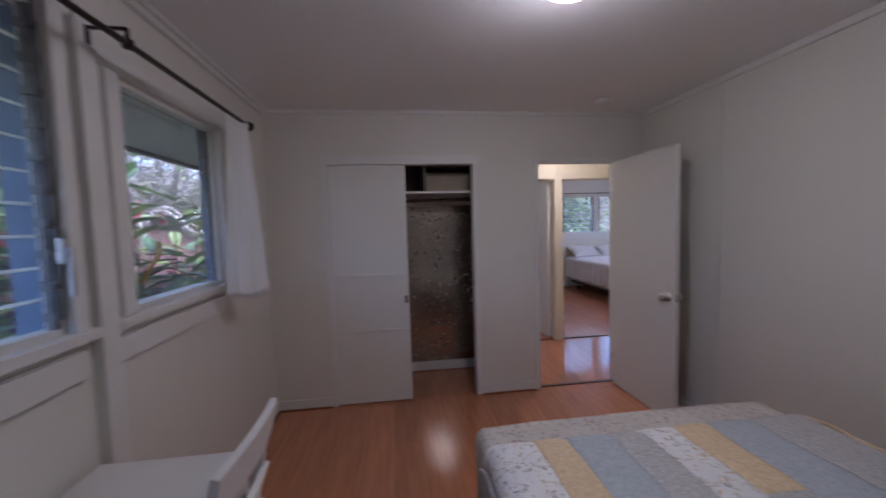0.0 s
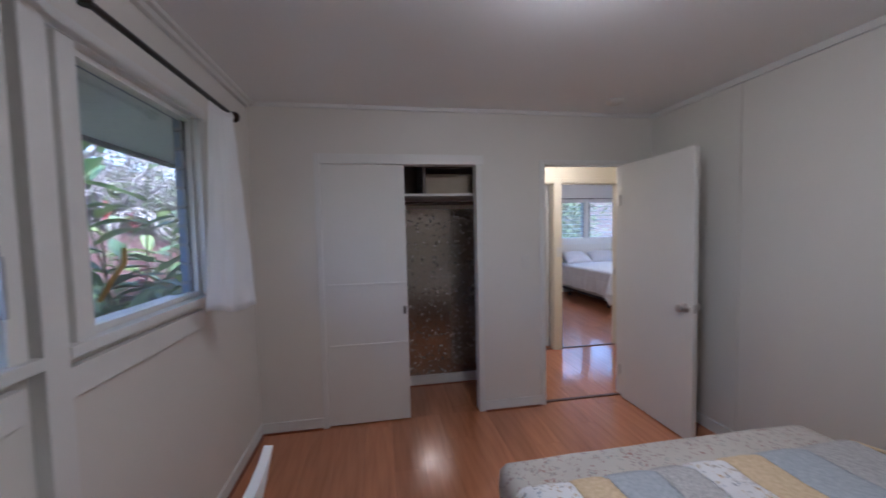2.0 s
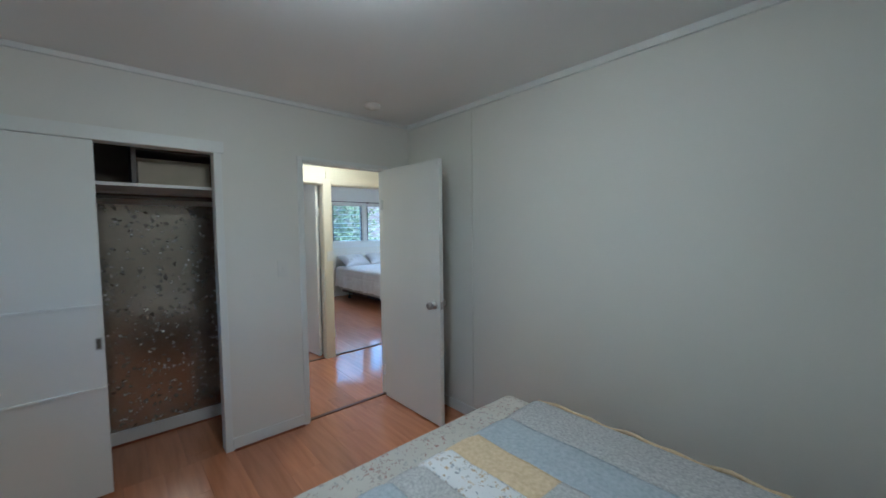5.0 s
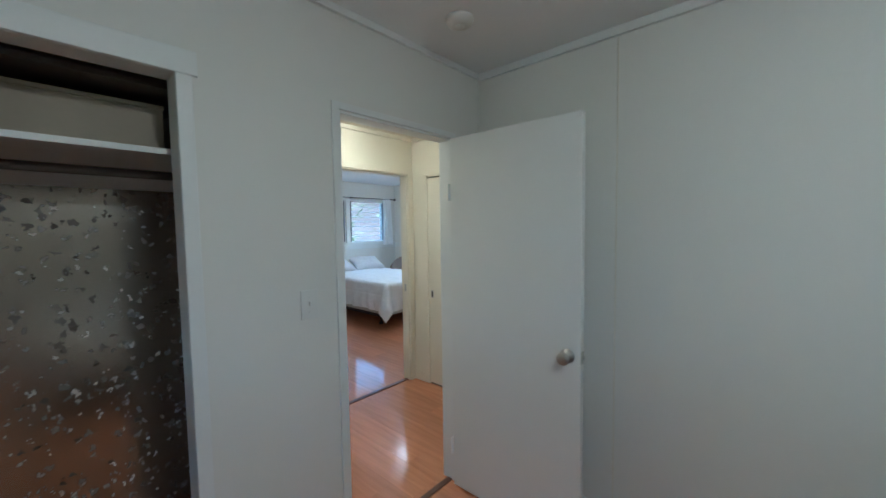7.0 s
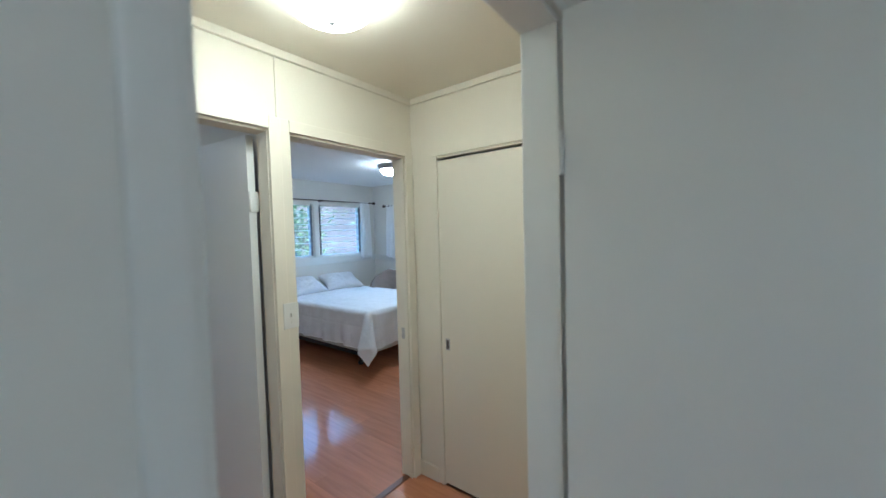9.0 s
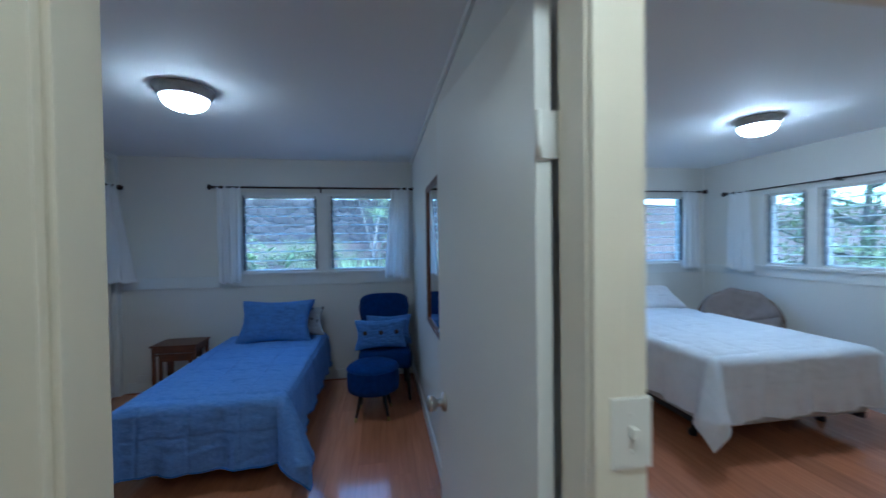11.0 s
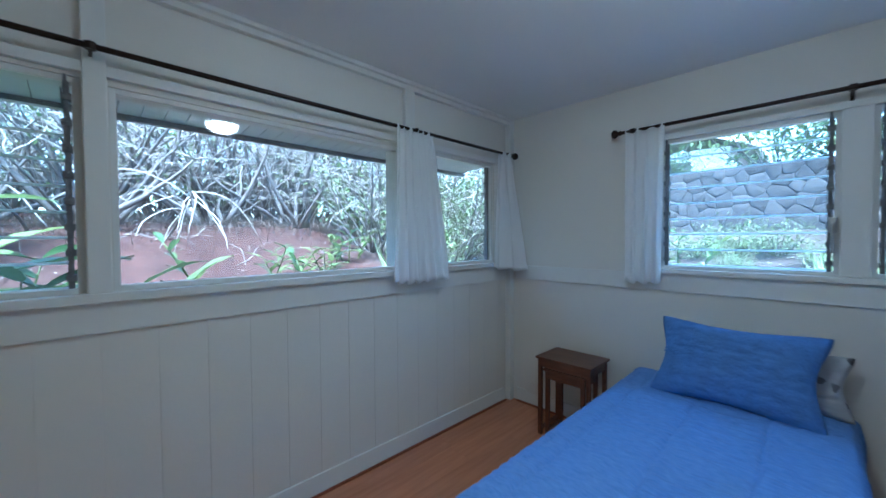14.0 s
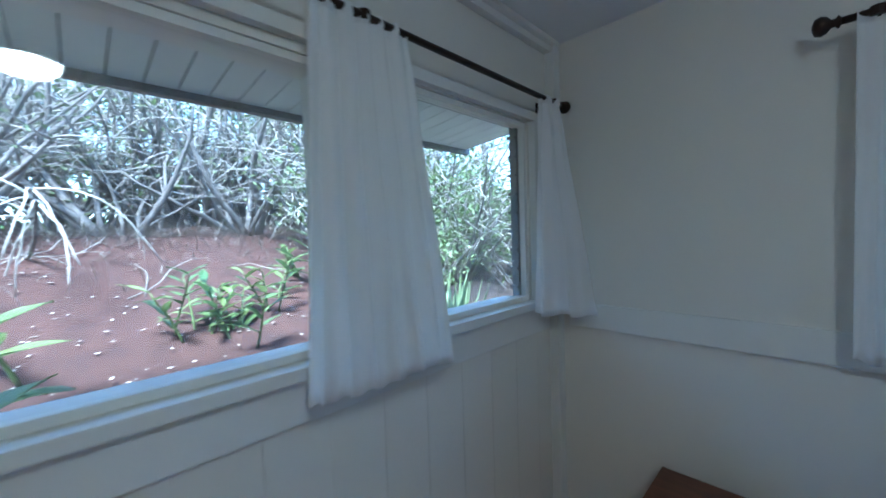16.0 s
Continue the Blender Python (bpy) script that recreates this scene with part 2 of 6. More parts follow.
def wall_cells(bm, axis, a0, a1, b0, b1, z0, z1, holes):
    """A wall along 'x' or 'y' from a0 to a1, b0..b1 thick, with rectangular holes (a, b, low, high)."""
    cuts = sorted({a0, a1, *[h[0] for h in holes], *[h[1] for h in holes]})
    cuts = [c for c in cuts if a0 <= c <= a1]
    for s, e in zip(cuts, cuts[1:]):
        spans = sorted((h[2], h[3]) for h in holes if h[0] <= s + 1e-6 and h[1] >= e - 1e-6)
        z = z0
        for lo, hi in spans + [(z1, z1)]:
            if lo - z > 1e-4:
                if axis == "x":
                    box(bm, s, e, b0, b1, z, lo)
                else:
                    box(bm, b0, b1, s, e, z, lo)
            z = max(z, hi)
    return bm


# ---- plan ----
CZ = 2.45          # ceilings
HZ = 2.385         # hall ceiling
W1 = 0.03          # west wall of the striped-bed room
WB = 0.0           # west wall of the blue room
E1 = 3.29          # east wall of the striped-bed room
EB = 3.05          # east wall of the blue room
NB = 5.02          # north wall of blue and white rooms
NH = 1.29          # hall side of the wall to the blue and white rooms
TH = 0.09
HW, HE = 2.18, 3.94
EW = 6.92          # east wall of the white room
SB = -4.3          # south wall of the striped-bed room
CLB = 0.62         # back of the closet
SILL = 1.22

# ---- large structure ----
W1_HOLES = [(-1.565, -0.80, 1.20, 2.10), (-2.86, -1.85, 1.20, 2.20)]
WB_HOLES = [(1.55, 2.30, SILL, 2.03), (2.38, 3.80, SILL, 2.02), (4.02, 4.79, SILL, 2.04)]
NB_HOLES = [(1.20, 2.01, SILL, 2.05), (2.115, 2.93, SILL, 2.05)]
NW_HOLES = [(4.86, 5.64, SILL, 2.07), (5.73, 6.62, SILL, 2.07)]
EW_HOLES = [(3.80, 4.22, SILL, 2.0), (2.75, 3.70, SILL, 2.0)]
D1 = (2.291, 3.022)
D2 = (2.255, 3.02)
D3 = (3.115, 3.872)
DH = 2.03
CLO = (0.52, 1.717)


def plain_wall(name, axis, a0, a1, b0, b1, z1, holes, material, label, z0=0.0):
    bm = bmesh.new()
    wall_cells(bm, axis, a0, a1, b0, b1, z0, z1, holes)
    return structure(name, bm, material, label, "wall")


plain_wall("wall_west_1", "y", SB, 0.0, W1 - 0.06, W1, CZ, W1_HOLES, M_WALL, "cream painted board wall with two window openings")
plain_wall("wall_east_1", "y", SB, 0.0, E1, E1 + TH, CZ, [(-0.819, -0.8128, 0.086, CZ - 0.041)], M_WALL, "smooth cream painted wall beside the striped bed")
plain_wall("wall_south_1", "x", W1 - 0.06, E1 + TH, SB - TH, SB, CZ, [], M_WALL, "plain cream painted wall closing the bedroom")
plain_wall("wall_north_1", "x", W1 - 0.06, E1 + TH, 0.0, TH, CZ, [(*CLO, 0.0, 2.015), (*D1, 0.0, DH)], M_WALL, "cream painted wall with closet and doorway openings")
plain_wall("wall_closet_back", "x", W1 - 0.06, HW, CLB, CLB + 0.05, CZ, [], M_WALL, "thin wall behind the bedroom closet")
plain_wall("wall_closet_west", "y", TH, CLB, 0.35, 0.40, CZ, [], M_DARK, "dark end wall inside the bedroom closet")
plain_wall("wall_closet_east", "y", TH, NH, HW - 0.05, HW, CZ, [], M_WALL, "thin wall between closet and hall")
plain_wall("wall_hall_north", "x", WB - 0.06, EW + TH, NH, NH + TH, CZ, [(*D2, 0.0, DH), (*D3, 0.0, DH)], M_HALL, "cream painted hall wall with two bedroom doorways")
HCL = (0.22, 1.085)
plain_wall("wall_hall_east", "y", TH, NH, HE, HE + 0.04, CZ, [(*HCL, 0.0, 2.0)], M_HALL, "cream painted hall wall with a closet opening")
plain_wall("wall_hall_closet", "y", TH, NH, HE + 0.5, HE + 0.55, CZ, [], M_WALL, "back wall of the hall closet")
plain_wall("wall_hall_south", "x", E1 + TH, HE + 0.55, 0.0, TH, CZ, [], M_HALL, "plain painted wall closing the hall")
wall_west_blue = plain_wall("wall_west_blue", "y", NH + TH, NB + 0.06, WB - 0.06, WB, CZ, WB_HOLES, M_WALL, "cream painted board wall under a long window row")
plain_wall("wall_north_blue", "x", WB, EB, NB, NB + 0.06, CZ, NB_HOLES, M_WALL, "cream painted wall with a double louvered window")
plain_wall("wall_between", "y", NH + TH, NB, EB, EB + 0.03, CZ, [], M_WALL, "thin painted wall between the two bedrooms")
plain_wall("wall_north_white", "x", EB, EW + 0.06, NB, NB + 0.06, CZ, NW_HOLES, M_WALL, "pale painted wall with a double louvered window")
plain_wall("wall_east_white", "y", NH + TH, NB, EW, EW + 0.06, CZ, EW_HOLES, M_WALL, "pale painted wall with louvered windows")


bm = boxes((W1 - 0.06, E1 + TH, SB - TH, 0.0, CZ, CZ + 0.06), (W1 - 0.06, HW, 0.0, NH, CZ, CZ + 0.06))
structure("ceiling_bedroom", bm, M_CEIL, "flat painted board ceiling of the bedroom", "ceiling")
bm = boxes((HW, HE + 0.55, TH, NH, HZ, HZ + 0.05))
structure("ceiling_hall", bm, M_HALL, "cream painted ceiling of the small hall", "ceiling")
bm = boxes((WB - 0.06, EB, NH, 2.64, CZ - 0.005, CZ + 0.06), (WB - 0.06, EB, 2.64, NB + 0.06, CZ, CZ + 0.06))
structure("ceiling_blue_room", bm, M_CEIL, "pale painted panel ceiling with a cross seam", "ceiling")
bm = boxes((EB, EW + 0.06, NH, NB + 0.06, CZ, CZ + 0.06))
structure("ceiling_white_room", bm, M_CEIL, "pale painted ceiling of the white bedroom", "ceiling")


def trim(name, rows, label, material=None, bevel=0.004):
    return structure(name, boxes(*rows, bevel=bevel), material or M_TRIM, label, "trim")


# door and closet casings
def casing(name, a0, a1, y0, y1, top, w, label, material):
    trim(name, [(a0 - w, a0, y0, y1, 0, top + w), (a1, a1 + w, y0, y1, 0, top + w), (a0, a1, y0, y1, top, top + w)], label, material)


trim("trim_closet", [(0.478, 0.52, -0.014, 0.0, 0, 2.09), (CLO[1], CLO[1] + 0.045, -0.012, 0.0, 0, 2.015), (0.52, CLO[1] + 0.06, -0.014, 0, 2.015, 2.09)], "painted flat boards round the closet opening")
trim("trim_door_1", [(D1[0] - 0.035, D1[0], -0.012, 0.0, 0, DH + 0.03), (D1[0], D1[1] + 0.03, -0.012, 0.0, DH, DH + 0.03)], "narrow painted boards round the bedroom doorway")
trim("trim_jamb_1", [(D1[0], D1[0] + 0.012, 0.0, TH, 0, DH), (D1[1] - 0.002, D1[1] + 0.01, 0.0, TH, 0, DH), (D1[0] + 0.012, D1[1], 0.0, TH, DH - 0.012, DH)], "painted jamb boards of the bedroom doorway")
casing("trim_door_2", D2[0], D2[1], NH - 0.016, NH, DH, 0.055, "cream painted boards round the blue bedroom doorway", M_HALL)
trim("trim_door_3", [(D3[0] - 0.05, D3[0], NH - 0.014, NH, 0, DH + 0.055), (D3[1], D3[1] + 0.06, NH - 0.016, NH, 0, DH + 0.055), (D3[0], D3[1], NH - 0.016, NH, DH, DH + 0.055)], "cream painted boards round the white bedroom doorway", M_HALL)
trim("trim_jamb_2", [(D2[0], D2[0] + 0.012, NH, NH + TH, 0, DH), (D2[1] - 0.005, D2[1], NH, NH + TH, 0, DH), (D2[0] + 0.012, D2[1] - 0.005, NH, NH + TH, DH - 0.012, DH)], "cream painted jamb boards of the blue bedroom doorway", M_HALL)
trim("trim_jamb_3", [(D3[0], D3[0] + 0.012, NH, NH + TH, 0, DH), (D3[1] - 0.012, D3[1], NH, NH + TH, 0, DH), (D3[0] + 0.012, D3[1] - 0.012, NH, NH + TH, DH - 0.012, DH)], "cream painted jamb boards of the white bedroom doorway", M_HALL)
trim("trim_wall_joint", [(E1 + 0.006, E1 + 0.05, -0.819, -0.8128, 0.086, CZ - 0.041)], "narrow open joint between two wall panels", M_HALL, 0.0)
trim("trim_batten_hall", [(3.062, 3.072, NH - 0.006, NH, DH + 0.056, HZ)], "thin joint batten above the hall doorways", M_HALL, 0.001)
trim("trim_hall_closet", [(HE - 0.008, HE, HCL[1], HCL[1] + 0.04, 0, 2.012), (HE - 0.012, HE, HCL[0], HCL[1] + 0.04, 2.012, 2.03)], "narrow painted boards round the hall closet", M_HALL, 0.002)
for nm, rows in (
    ("trim_crown_hall", [(HW, HE, NH - 0.02, NH, HZ - 0.035, HZ), (HE - 0.02, HE, TH, NH - 0.02, HZ - 0.035, HZ), (HW, HE, TH, TH + 0.02, HZ - 0.035, HZ)]),
    ("trim_crown_1", [(W1, E1, -0.02, 0, CZ - 0.03, CZ), (E1 - 0.022, E1, SB, -0.02, CZ - 0.04, CZ), (W1, W1 + 0.03, SB, -0.02, CZ - 0.045, CZ), (W1, W1 + 0.055, SB, -0.02, CZ - 0.02, CZ)]),
    ("trim_crown_blue", [(WB, WB + 0.035, NH + TH, NB - 0.02, CZ - 0.05, CZ), (WB, WB + 0.06, NH + TH, NB - 0.02, CZ - 0.022, CZ), (EB - 0.02, EB, NH + TH, NB, CZ - 0.035, CZ)]),
):
    trim(nm, rows, "painted moulding along the ceiling edge", M_HALL if "hall" in nm else M_TRIM, 0.005)

# baseboards with a red wood strip at the floor
BB = [
    ("baseboard_1", [(W1, 0.478, -0.014, 0.0, 0, 0.085), (CLO[1] + 0.045, D1[0] - 0.035, -0.014, 0.0, 0, 0.085), (E1 - 0.014, E1, SB, -0.0, 0, 0.085), (W1, W1 + 0.014, SB, -0.014, 0, 0.085)], M_TRIM),
    ("baseboard_closet", [(0.40, HW - 0.05, CLB - 0.016, CLB, 0, 0.10)], M_TRIM),
    ("baseboard_blue", [(WB, WB + 0.016, NH + TH, NB - 0.09, 0, 0.115), (WB + 0.09, EB, NB - 0.016, NB, 0, 0.115), (EB - 0.016, EB, NH + TH + 0.8, NB - 0.016, 0, 0.10)], M_TRIM),
    ("baseboard_hall", [(HE - 0.012, HE, HCL[1] + 0.04, NH - 0.016, 0, 0.09)], M_HALL),
    ("baseboard_white", [(EB + 0.03, EW, NB - 0.016, NB, 0, 0.1), (EW - 0.016, EW, NH + TH, NB - 0.016, 0, 0.1)], M_TRIM),
]
for nm, rows, m_ in BB:
    structure(nm, boxes(*rows, bevel=0.003), m_, "painted baseboard along the wall", "baseboard")
trim("trim_shoe", [(WB + 0.016, WB + 0.03, NH + TH, NB - 0.09, 0, 0.012), (WB + 0.09, EB - 0.016, NB - 0.03, NB - 0.016, 0, 0.012), (W1 + 0.014, 0.478, -0.028, -0.014, 0, 0.012), (CLO[1] + 0.05, D1[0] - 0.04, -0.028, -0.014, 0, 0.012), (W1 + 0.014, W1 + 0.028, SB, -0.014, 0, 0.012), (0.40, HW - 0.05, CLB - 0.03, CLB - 0.016, 0, 0.012)], "thin red-brown wood strip at the floor edge", M_SHOE, 0.002)
M_THRESH = mat("dark_threshold", (0.13, 0.05, 0.022), 0.4, var=0.1)
trim("trim_threshold_1", [(D1[0] + 0.012, D1[1] - 0.002, 0.02, 0.055, 0, 0.008)], "dark wooden threshold strip in the doorway", M_THRESH, 0.003)
trim("trim_threshold_3", [(D3[0] + 0.012, D3[1] - 0.012, NH + 0.02, NH + 0.06, 0, 0.008)], "dark wooden threshold strip in the doorway", M_THRESH, 0.003)
trim("trim_threshold_2", [(D2[0] + 0.012, D2[1] - 0.012, NH + 0.02, NH + 0.06, 0, 0.008)], "dark wooden threshold strip in the doorway", M_THRESH, 0.003)

# studs, rails and aprons on the board walls
trim("trim_studs_1", [(W1, W1 + 0.042, -1.788, -1.705, 0, CZ - 0.05), (W1, W1 + 0.035, -3.02, -2.93, 0, CZ - 0.05), (W1, W1 + 0.025, -0.80, -0.74, 1.2, 2.10), (W1, W1 + 0.03, -1.868, -1.815, 1.2, 2.2), (W1, W1 + 0.026, -1.655, -1.583, 1.2, 2.10)], "painted studs and casings between the bedroom windows", M_TRIM)
trim("trim_rails_1", [(W1, W1 + 0.045, -1.705, -0.80, 1.165, 1.2), (W1, W1 + 0.028, -1.705, -0.86, 1.045, 1.135), (W1, W1 + 0.045, -2.93, -1.788, 1.165, 1.2), (W1, W1 + 0.028, -2.93, -1.83, 1.045, 1.135), (W1, W1 + 0.03, -1.705, -0.74, 2.10, 2.16), (W1, W1 + 0.03, -2.93, -1.788, 2.2, 2.25)], "painted sills and rails under the bedroom windows", M_TRIM)
trim("trim_rails_blue_west", [(WB, WB + 0.05, NH + TH, NB - 0.09, SILL - 0.035, SILL), (WB, WB + 0.022, NH + TH, NB - 0.09, 1.065, SILL - 0.035), (WB, WB + 0.03, NH + TH, NB - 0.09, 2.045, 2.085)], "painted window sill and apron along the board wall", M_TRIM)
trim("trim_studs_blue", [(WB, WB + 0.035, 2.305, 2.375, SILL, CZ - 0.05), (WB, WB + 0.035, 3.825, 3.905, 2.085, CZ - 0.05), (WB, WB + 0.035, 3.80, 4.02, SILL, 2.045), (WB, WB + 0.035, 4.80, 4.84, SILL, 2.045), (WB, WB + 0.05, NB - 0.06, NB, 0, CZ)], "painted studs of the board wall", M_TRIM)
trim("trim_rails_blue_north", [(WB + 0.085, EB, NB - 0.018, NB, 1.075, SILL - 0.03), (1.12, EB, NB - 0.045, NB, SILL - 0.03, SILL), (1.14, EB, NB - 0.022, NB, 2.05, 2.085), (2.01, 2.115, NB - 0.02, NB, SILL, 2.05), (1.14, 1.2, NB - 0.02, NB, SILL, 2.05), (2.93, 2.99, NB - 0.02, NB, SILL, 2.05)], "painted rail, sill and frame boards of the double window", M_TRIM)
trim("trim_rails_white", [(EB + 0.03, EW, NB - 0.018, NB, 1.09, SILL - 0.03), (4.80, 6.72, NB - 0.045, NB, SILL - 0.03, SILL), (5.64, 5.73, NB - 0.02, NB, SILL, 2.07), (4.80, 6.68, NB - 0.02, NB, 2.07, 2.11), (6.62, 6.68, NB - 0.02, NB, SILL, 2.07), (EW - 0.018, EW, 1.4, NB - 0.02, 1.09, SILL - 0.03), (EW - 0.045, EW, 2.7, 4.42, SILL - 0.03, SILL), (EW - 0.02, EW, 3.70, 3.80, SILL, 2.0), (EW - 0.02, EW, 4.22, 4.28, SILL, 2.0), (EW - 0.02, EW, 2.7, 4.42, 2.0, 2.04)], "painted rails and sills of the white bedroom windows", M_TRIM)


# ---- windows ----
M_JAMB_OUT = mat("blue_grey_outer_paint", (0.10, 0.16, 0.28), 0.6, var=0.08, scale=10)


def window(name, axis, a0, a1, z0, z1, face, out, label, louver=False, lever=False, tilt=22, side_rail=False):
    """A window in a wall whose room face lies at 'face'; out is -1 or 1, the way to the open air along the other axis."""
    w = thing(name, pose(0, 0, 0), label, "window", kind="structure")

    def put(bm, u0, u1, d0, d1, lo, hi, bevel=0.0, mi=0):
        p, q = sorted((face + out * d0, face + out * d1))
        if axis == "x":
            box(bm, u0, u1, p, q, lo, hi, bevel, mi)
        else:
            box(bm, p, q, u0, u1, lo, hi, bevel, mi)

    f = 0.022
    bm = bmesh.new()
    for r in ((a0, a0 + f, z0, z1), (a1 - f, a1, z0, z1), (a0 + f, a1 - f, z0, z0 + f), (a0 + f, a1 - f, z1 - f, z1)):
        put(bm, r[0], r[1], 0.008, 0.055, r[2], r[3], 0.003)
    part("window_frame", bm, M_TRIM, w)
    bm = bmesh.new()
    for r in ((a0 - 0.02, a0 + 0.004, z0, z1), (a1 - 0.004, a1 + 0.02, z0, z1), (a0, a1, z1 - 0.004, z1 + 0.02)):
        put(bm, r[0], r[1], 0.061, 0.095 if side_rail else 0.15, r[2], r[3])
    if name in ("window_1", "window_2"):
        part("outer_jamb", bm, M_JAMB_OUT, w, "blue-grey painted outer jamb")
    else:
        part("outer_jamb", bm, M_ALU_DARK if side_rail else M_TRIM, w)
    bm = bmesh.new()
    put(bm, a0 - 0.02, a1 + 0.02, 0.061, 0.17, z0 - 0.03, z0)
    part("window_sill", bm, M_TRIM, w)
    if not louver:
        bm = bmesh.new()
        put(bm, a0 + f, a1 - f, 0.03, 0.035, z0 + f, z1 - f)
        part("pane", bm, M_GLASS, w).visible_shadow = False
        if side_rail:
            bm = bmesh.new()
            put(bm, a1 - f - 0.016, a1 - f, 0.036, 0.05, z0 + f, z1 - f)
            for i in range(9):
                zc = z0 + f + (i + 0.5) * (z1 - z0 - 2 * f) / 9
                put(bm, a1 - f - 0.03, a1 - f, 0.036, 0.075, zc - 0.006, zc + 0.006)
            part("louver_rail", bm, M_ALU_DARK, w, "dark metal side rail with clips")
        if lever:
            bm = bmesh.new()
            p0 = face - out * 0.01
            tube(bm, [(p0, a0 + 0.03, z0 + 0.10), (p0 + 0.03, a0 + 0.05, z0 + 0.17), (p0 + 0.045, a0 + 0.085, z0 + 0.22), (p0 + 0.045, a0 + 0.09, z0 + 0.27)], [0.007, 0.008, 0.009, 0.008], 8)
            part("crank_handle", bm, M_BRASS, w, "worn brass crank handle", True)
        return w
    n = max(3, round((z1 - z0 - 2 * f) / 0.095))
    step = (z1 - z0 - 2 * f) / n
    for s0, s1 in ((a0 + f, a0 + f + 0.03), (a1 - f - 0.03, a1 - f)):
        bm = bmesh.new()
        put(bm, s0 + 0.006, s1 - 0.006, 0.004, 0.03, z0 + f, z1 - f)
        for i in range(n):
            zc = z0 + f + (i + 0.5) * step
            put(bm, s0, s1, -0.004, 0.034, zc - 0.022, zc + 0.004, 0.003)
            put(bm, s0 + 0.008, s1 - 0.012, -0.012, -0.002, zc - 0.005, zc + step * 0.72, 0.002)
        part("louver_rail", bm, M_ALU_DARK, w, "weathered metal louver rail with clips")
    a = radians(tilt)
    for i in range(n):
        zc = z0 + f + (i + 0.5) * step
        h = step * 0.54
        bm = bmesh.new()
        hw = (a1 - a0) / 2 - f - 0.01
        box(bm, -hw, hw, -0.0025, 0.0025, -h + 0.004, h - 0.004)
        # lower glass edge, thickened and white to paint its bright glint
        box(bm, -hw, hw, -0.0045, 0.0045, -h - 0.004, -h + 0.004, 0.0, 1)
        c = (a0 + a1) / 2
        if axis == "x":
            m_ = Matrix.Translation((c, face + out * 0.03, zc)) @ Matrix.Rotation(a * out, 4, "X")
        else:
            m_ = Matrix.Translation((face + out * 0.03, c, zc)) @ Matrix.Rotation(-a * out, 4, "Y") @ Matrix.Rotation(radians(90), 4, "Z")
        part("louver_pane", bm, [M_LOUVER, M_EDGE], w, m=m_).visible_shadow = False
    if lever:
        bm = bmesh.new()
        put(bm, a1 - f - 0.02, a1 - f + 0.012, -0.03, -0.002, z0 + 0.22, z0 + 0.30, 0.006)
        put(bm, a1 - f - 0.012, a1 - f, -0.045, -0.03, z0 + 0.12, z0 + 0.27, 0.005)
        part("crank_handle", bm, M_ALU, w, "pale metal crank handle")
    return w


window("window_1", "y", *W1_HOLES[0], W1, -1, "glass pane with a brass crank in a painted window", False, True, side_rail=True)
window("window_2", "y", *W1_HOLES[1], W1, -1, "glass louvers with weathered metal rails and crank", True, True, 16)
window("window_3", "y", *WB_HOLES[0], WB, -1, "glass louvers in the blue bedroom board wall", True, False, 20)
window("window_4", "y", *WB_HOLES[1], WB, -1, "large fixed picture pane facing the garden bank", False)
window("window_5", "y", *WB_HOLES[2], WB, -1, "small glass pane with a dark rail beside the corner", False, False, side_rail=True)
window("window_6", "x", *NB_HOLES[0], NB, 1, "clear glass louvers above the blue bed", True, True, 30)
window("window_7", "x", *NB_HOLES[1], NB, 1, "clear glass louvers above the blue armchair", True, False, 30)
window("window_8", "x", *NW_HOLES[0], NB, 1, "clear glass louvers above the white bed", True, False, 30)
window("window_9", "x", *NW_HOLES[1], NB, 1, "clear glass louvers above the white bed", True, False, 30)
window("window_10", "y", *EW_HOLES[0], EW, 1, "glass louvers in the white bedroom side wall", True, False, 30)
window("window_11", "y", *EW_HOLES[1], EW, 1, "glass louvers in the white bedroom side wall", True, False, 30)


# ---- doors ----
def knob(parent, x, y, z, side):
    """A round knob on a rose, pointing along local y times side."""
    bm = bmesh.new()
    lathe(bm, [(0.033, 0.0), (0.033, 0.006), (0.014, 0.01), (0.013, 0.03), (0.024, 0.038), (0.029, 0.05), (0.026, 0.062), (0.012, 0.066)], 20)
    m_ = Matrix.Translation((x, y, z)) @ Matrix.Rotation(radians(-90 * side), 4, "X")
    part("door_knob", bm, M_NICKEL, parent, "brushed nickel door knob", True, m_)


def door_leaf(name, m_, w, label, knob_z=0.935):
    """A flush leaf from the hinge at the origin along +x, 35 mm thick in y."""
    d = thing(name, m_, label, "door", kind="structure")
    part("leaf", boxes((0.002, w, -0.0175, 0.0175, 0.012, 2.018), bevel=0.002), M_DOOR, d)
    knob(d, w - 0.06, 0.0175, knob_z, 1)
    knob(d, w - 0.06, -0.0175, knob_z, -1)
    part("latch", boxes((w - 0.001, w + 0.003, -0.012, 0.012, knob_z - 0.028, knob_z + 0.028), (w, w + 0.011, -0.006, 0.006, knob_z - 0.008, knob_z + 0.008)), M_NICKEL, d, "nickel latch plate")
    for z in (0.25, 1.72):
        bm = bmesh.new()
        box(bm, -0.005, 0.002, -0.038, 0.012, z - 0.046, z + 0.046, 0.001)
        lathe(bm, [(0.006, -0.045), (0.006, 0.045)], 10, (-0.004, 0.014, z))
        part("hinge", bm, M_DOOR, d, smooth=True)
    return d


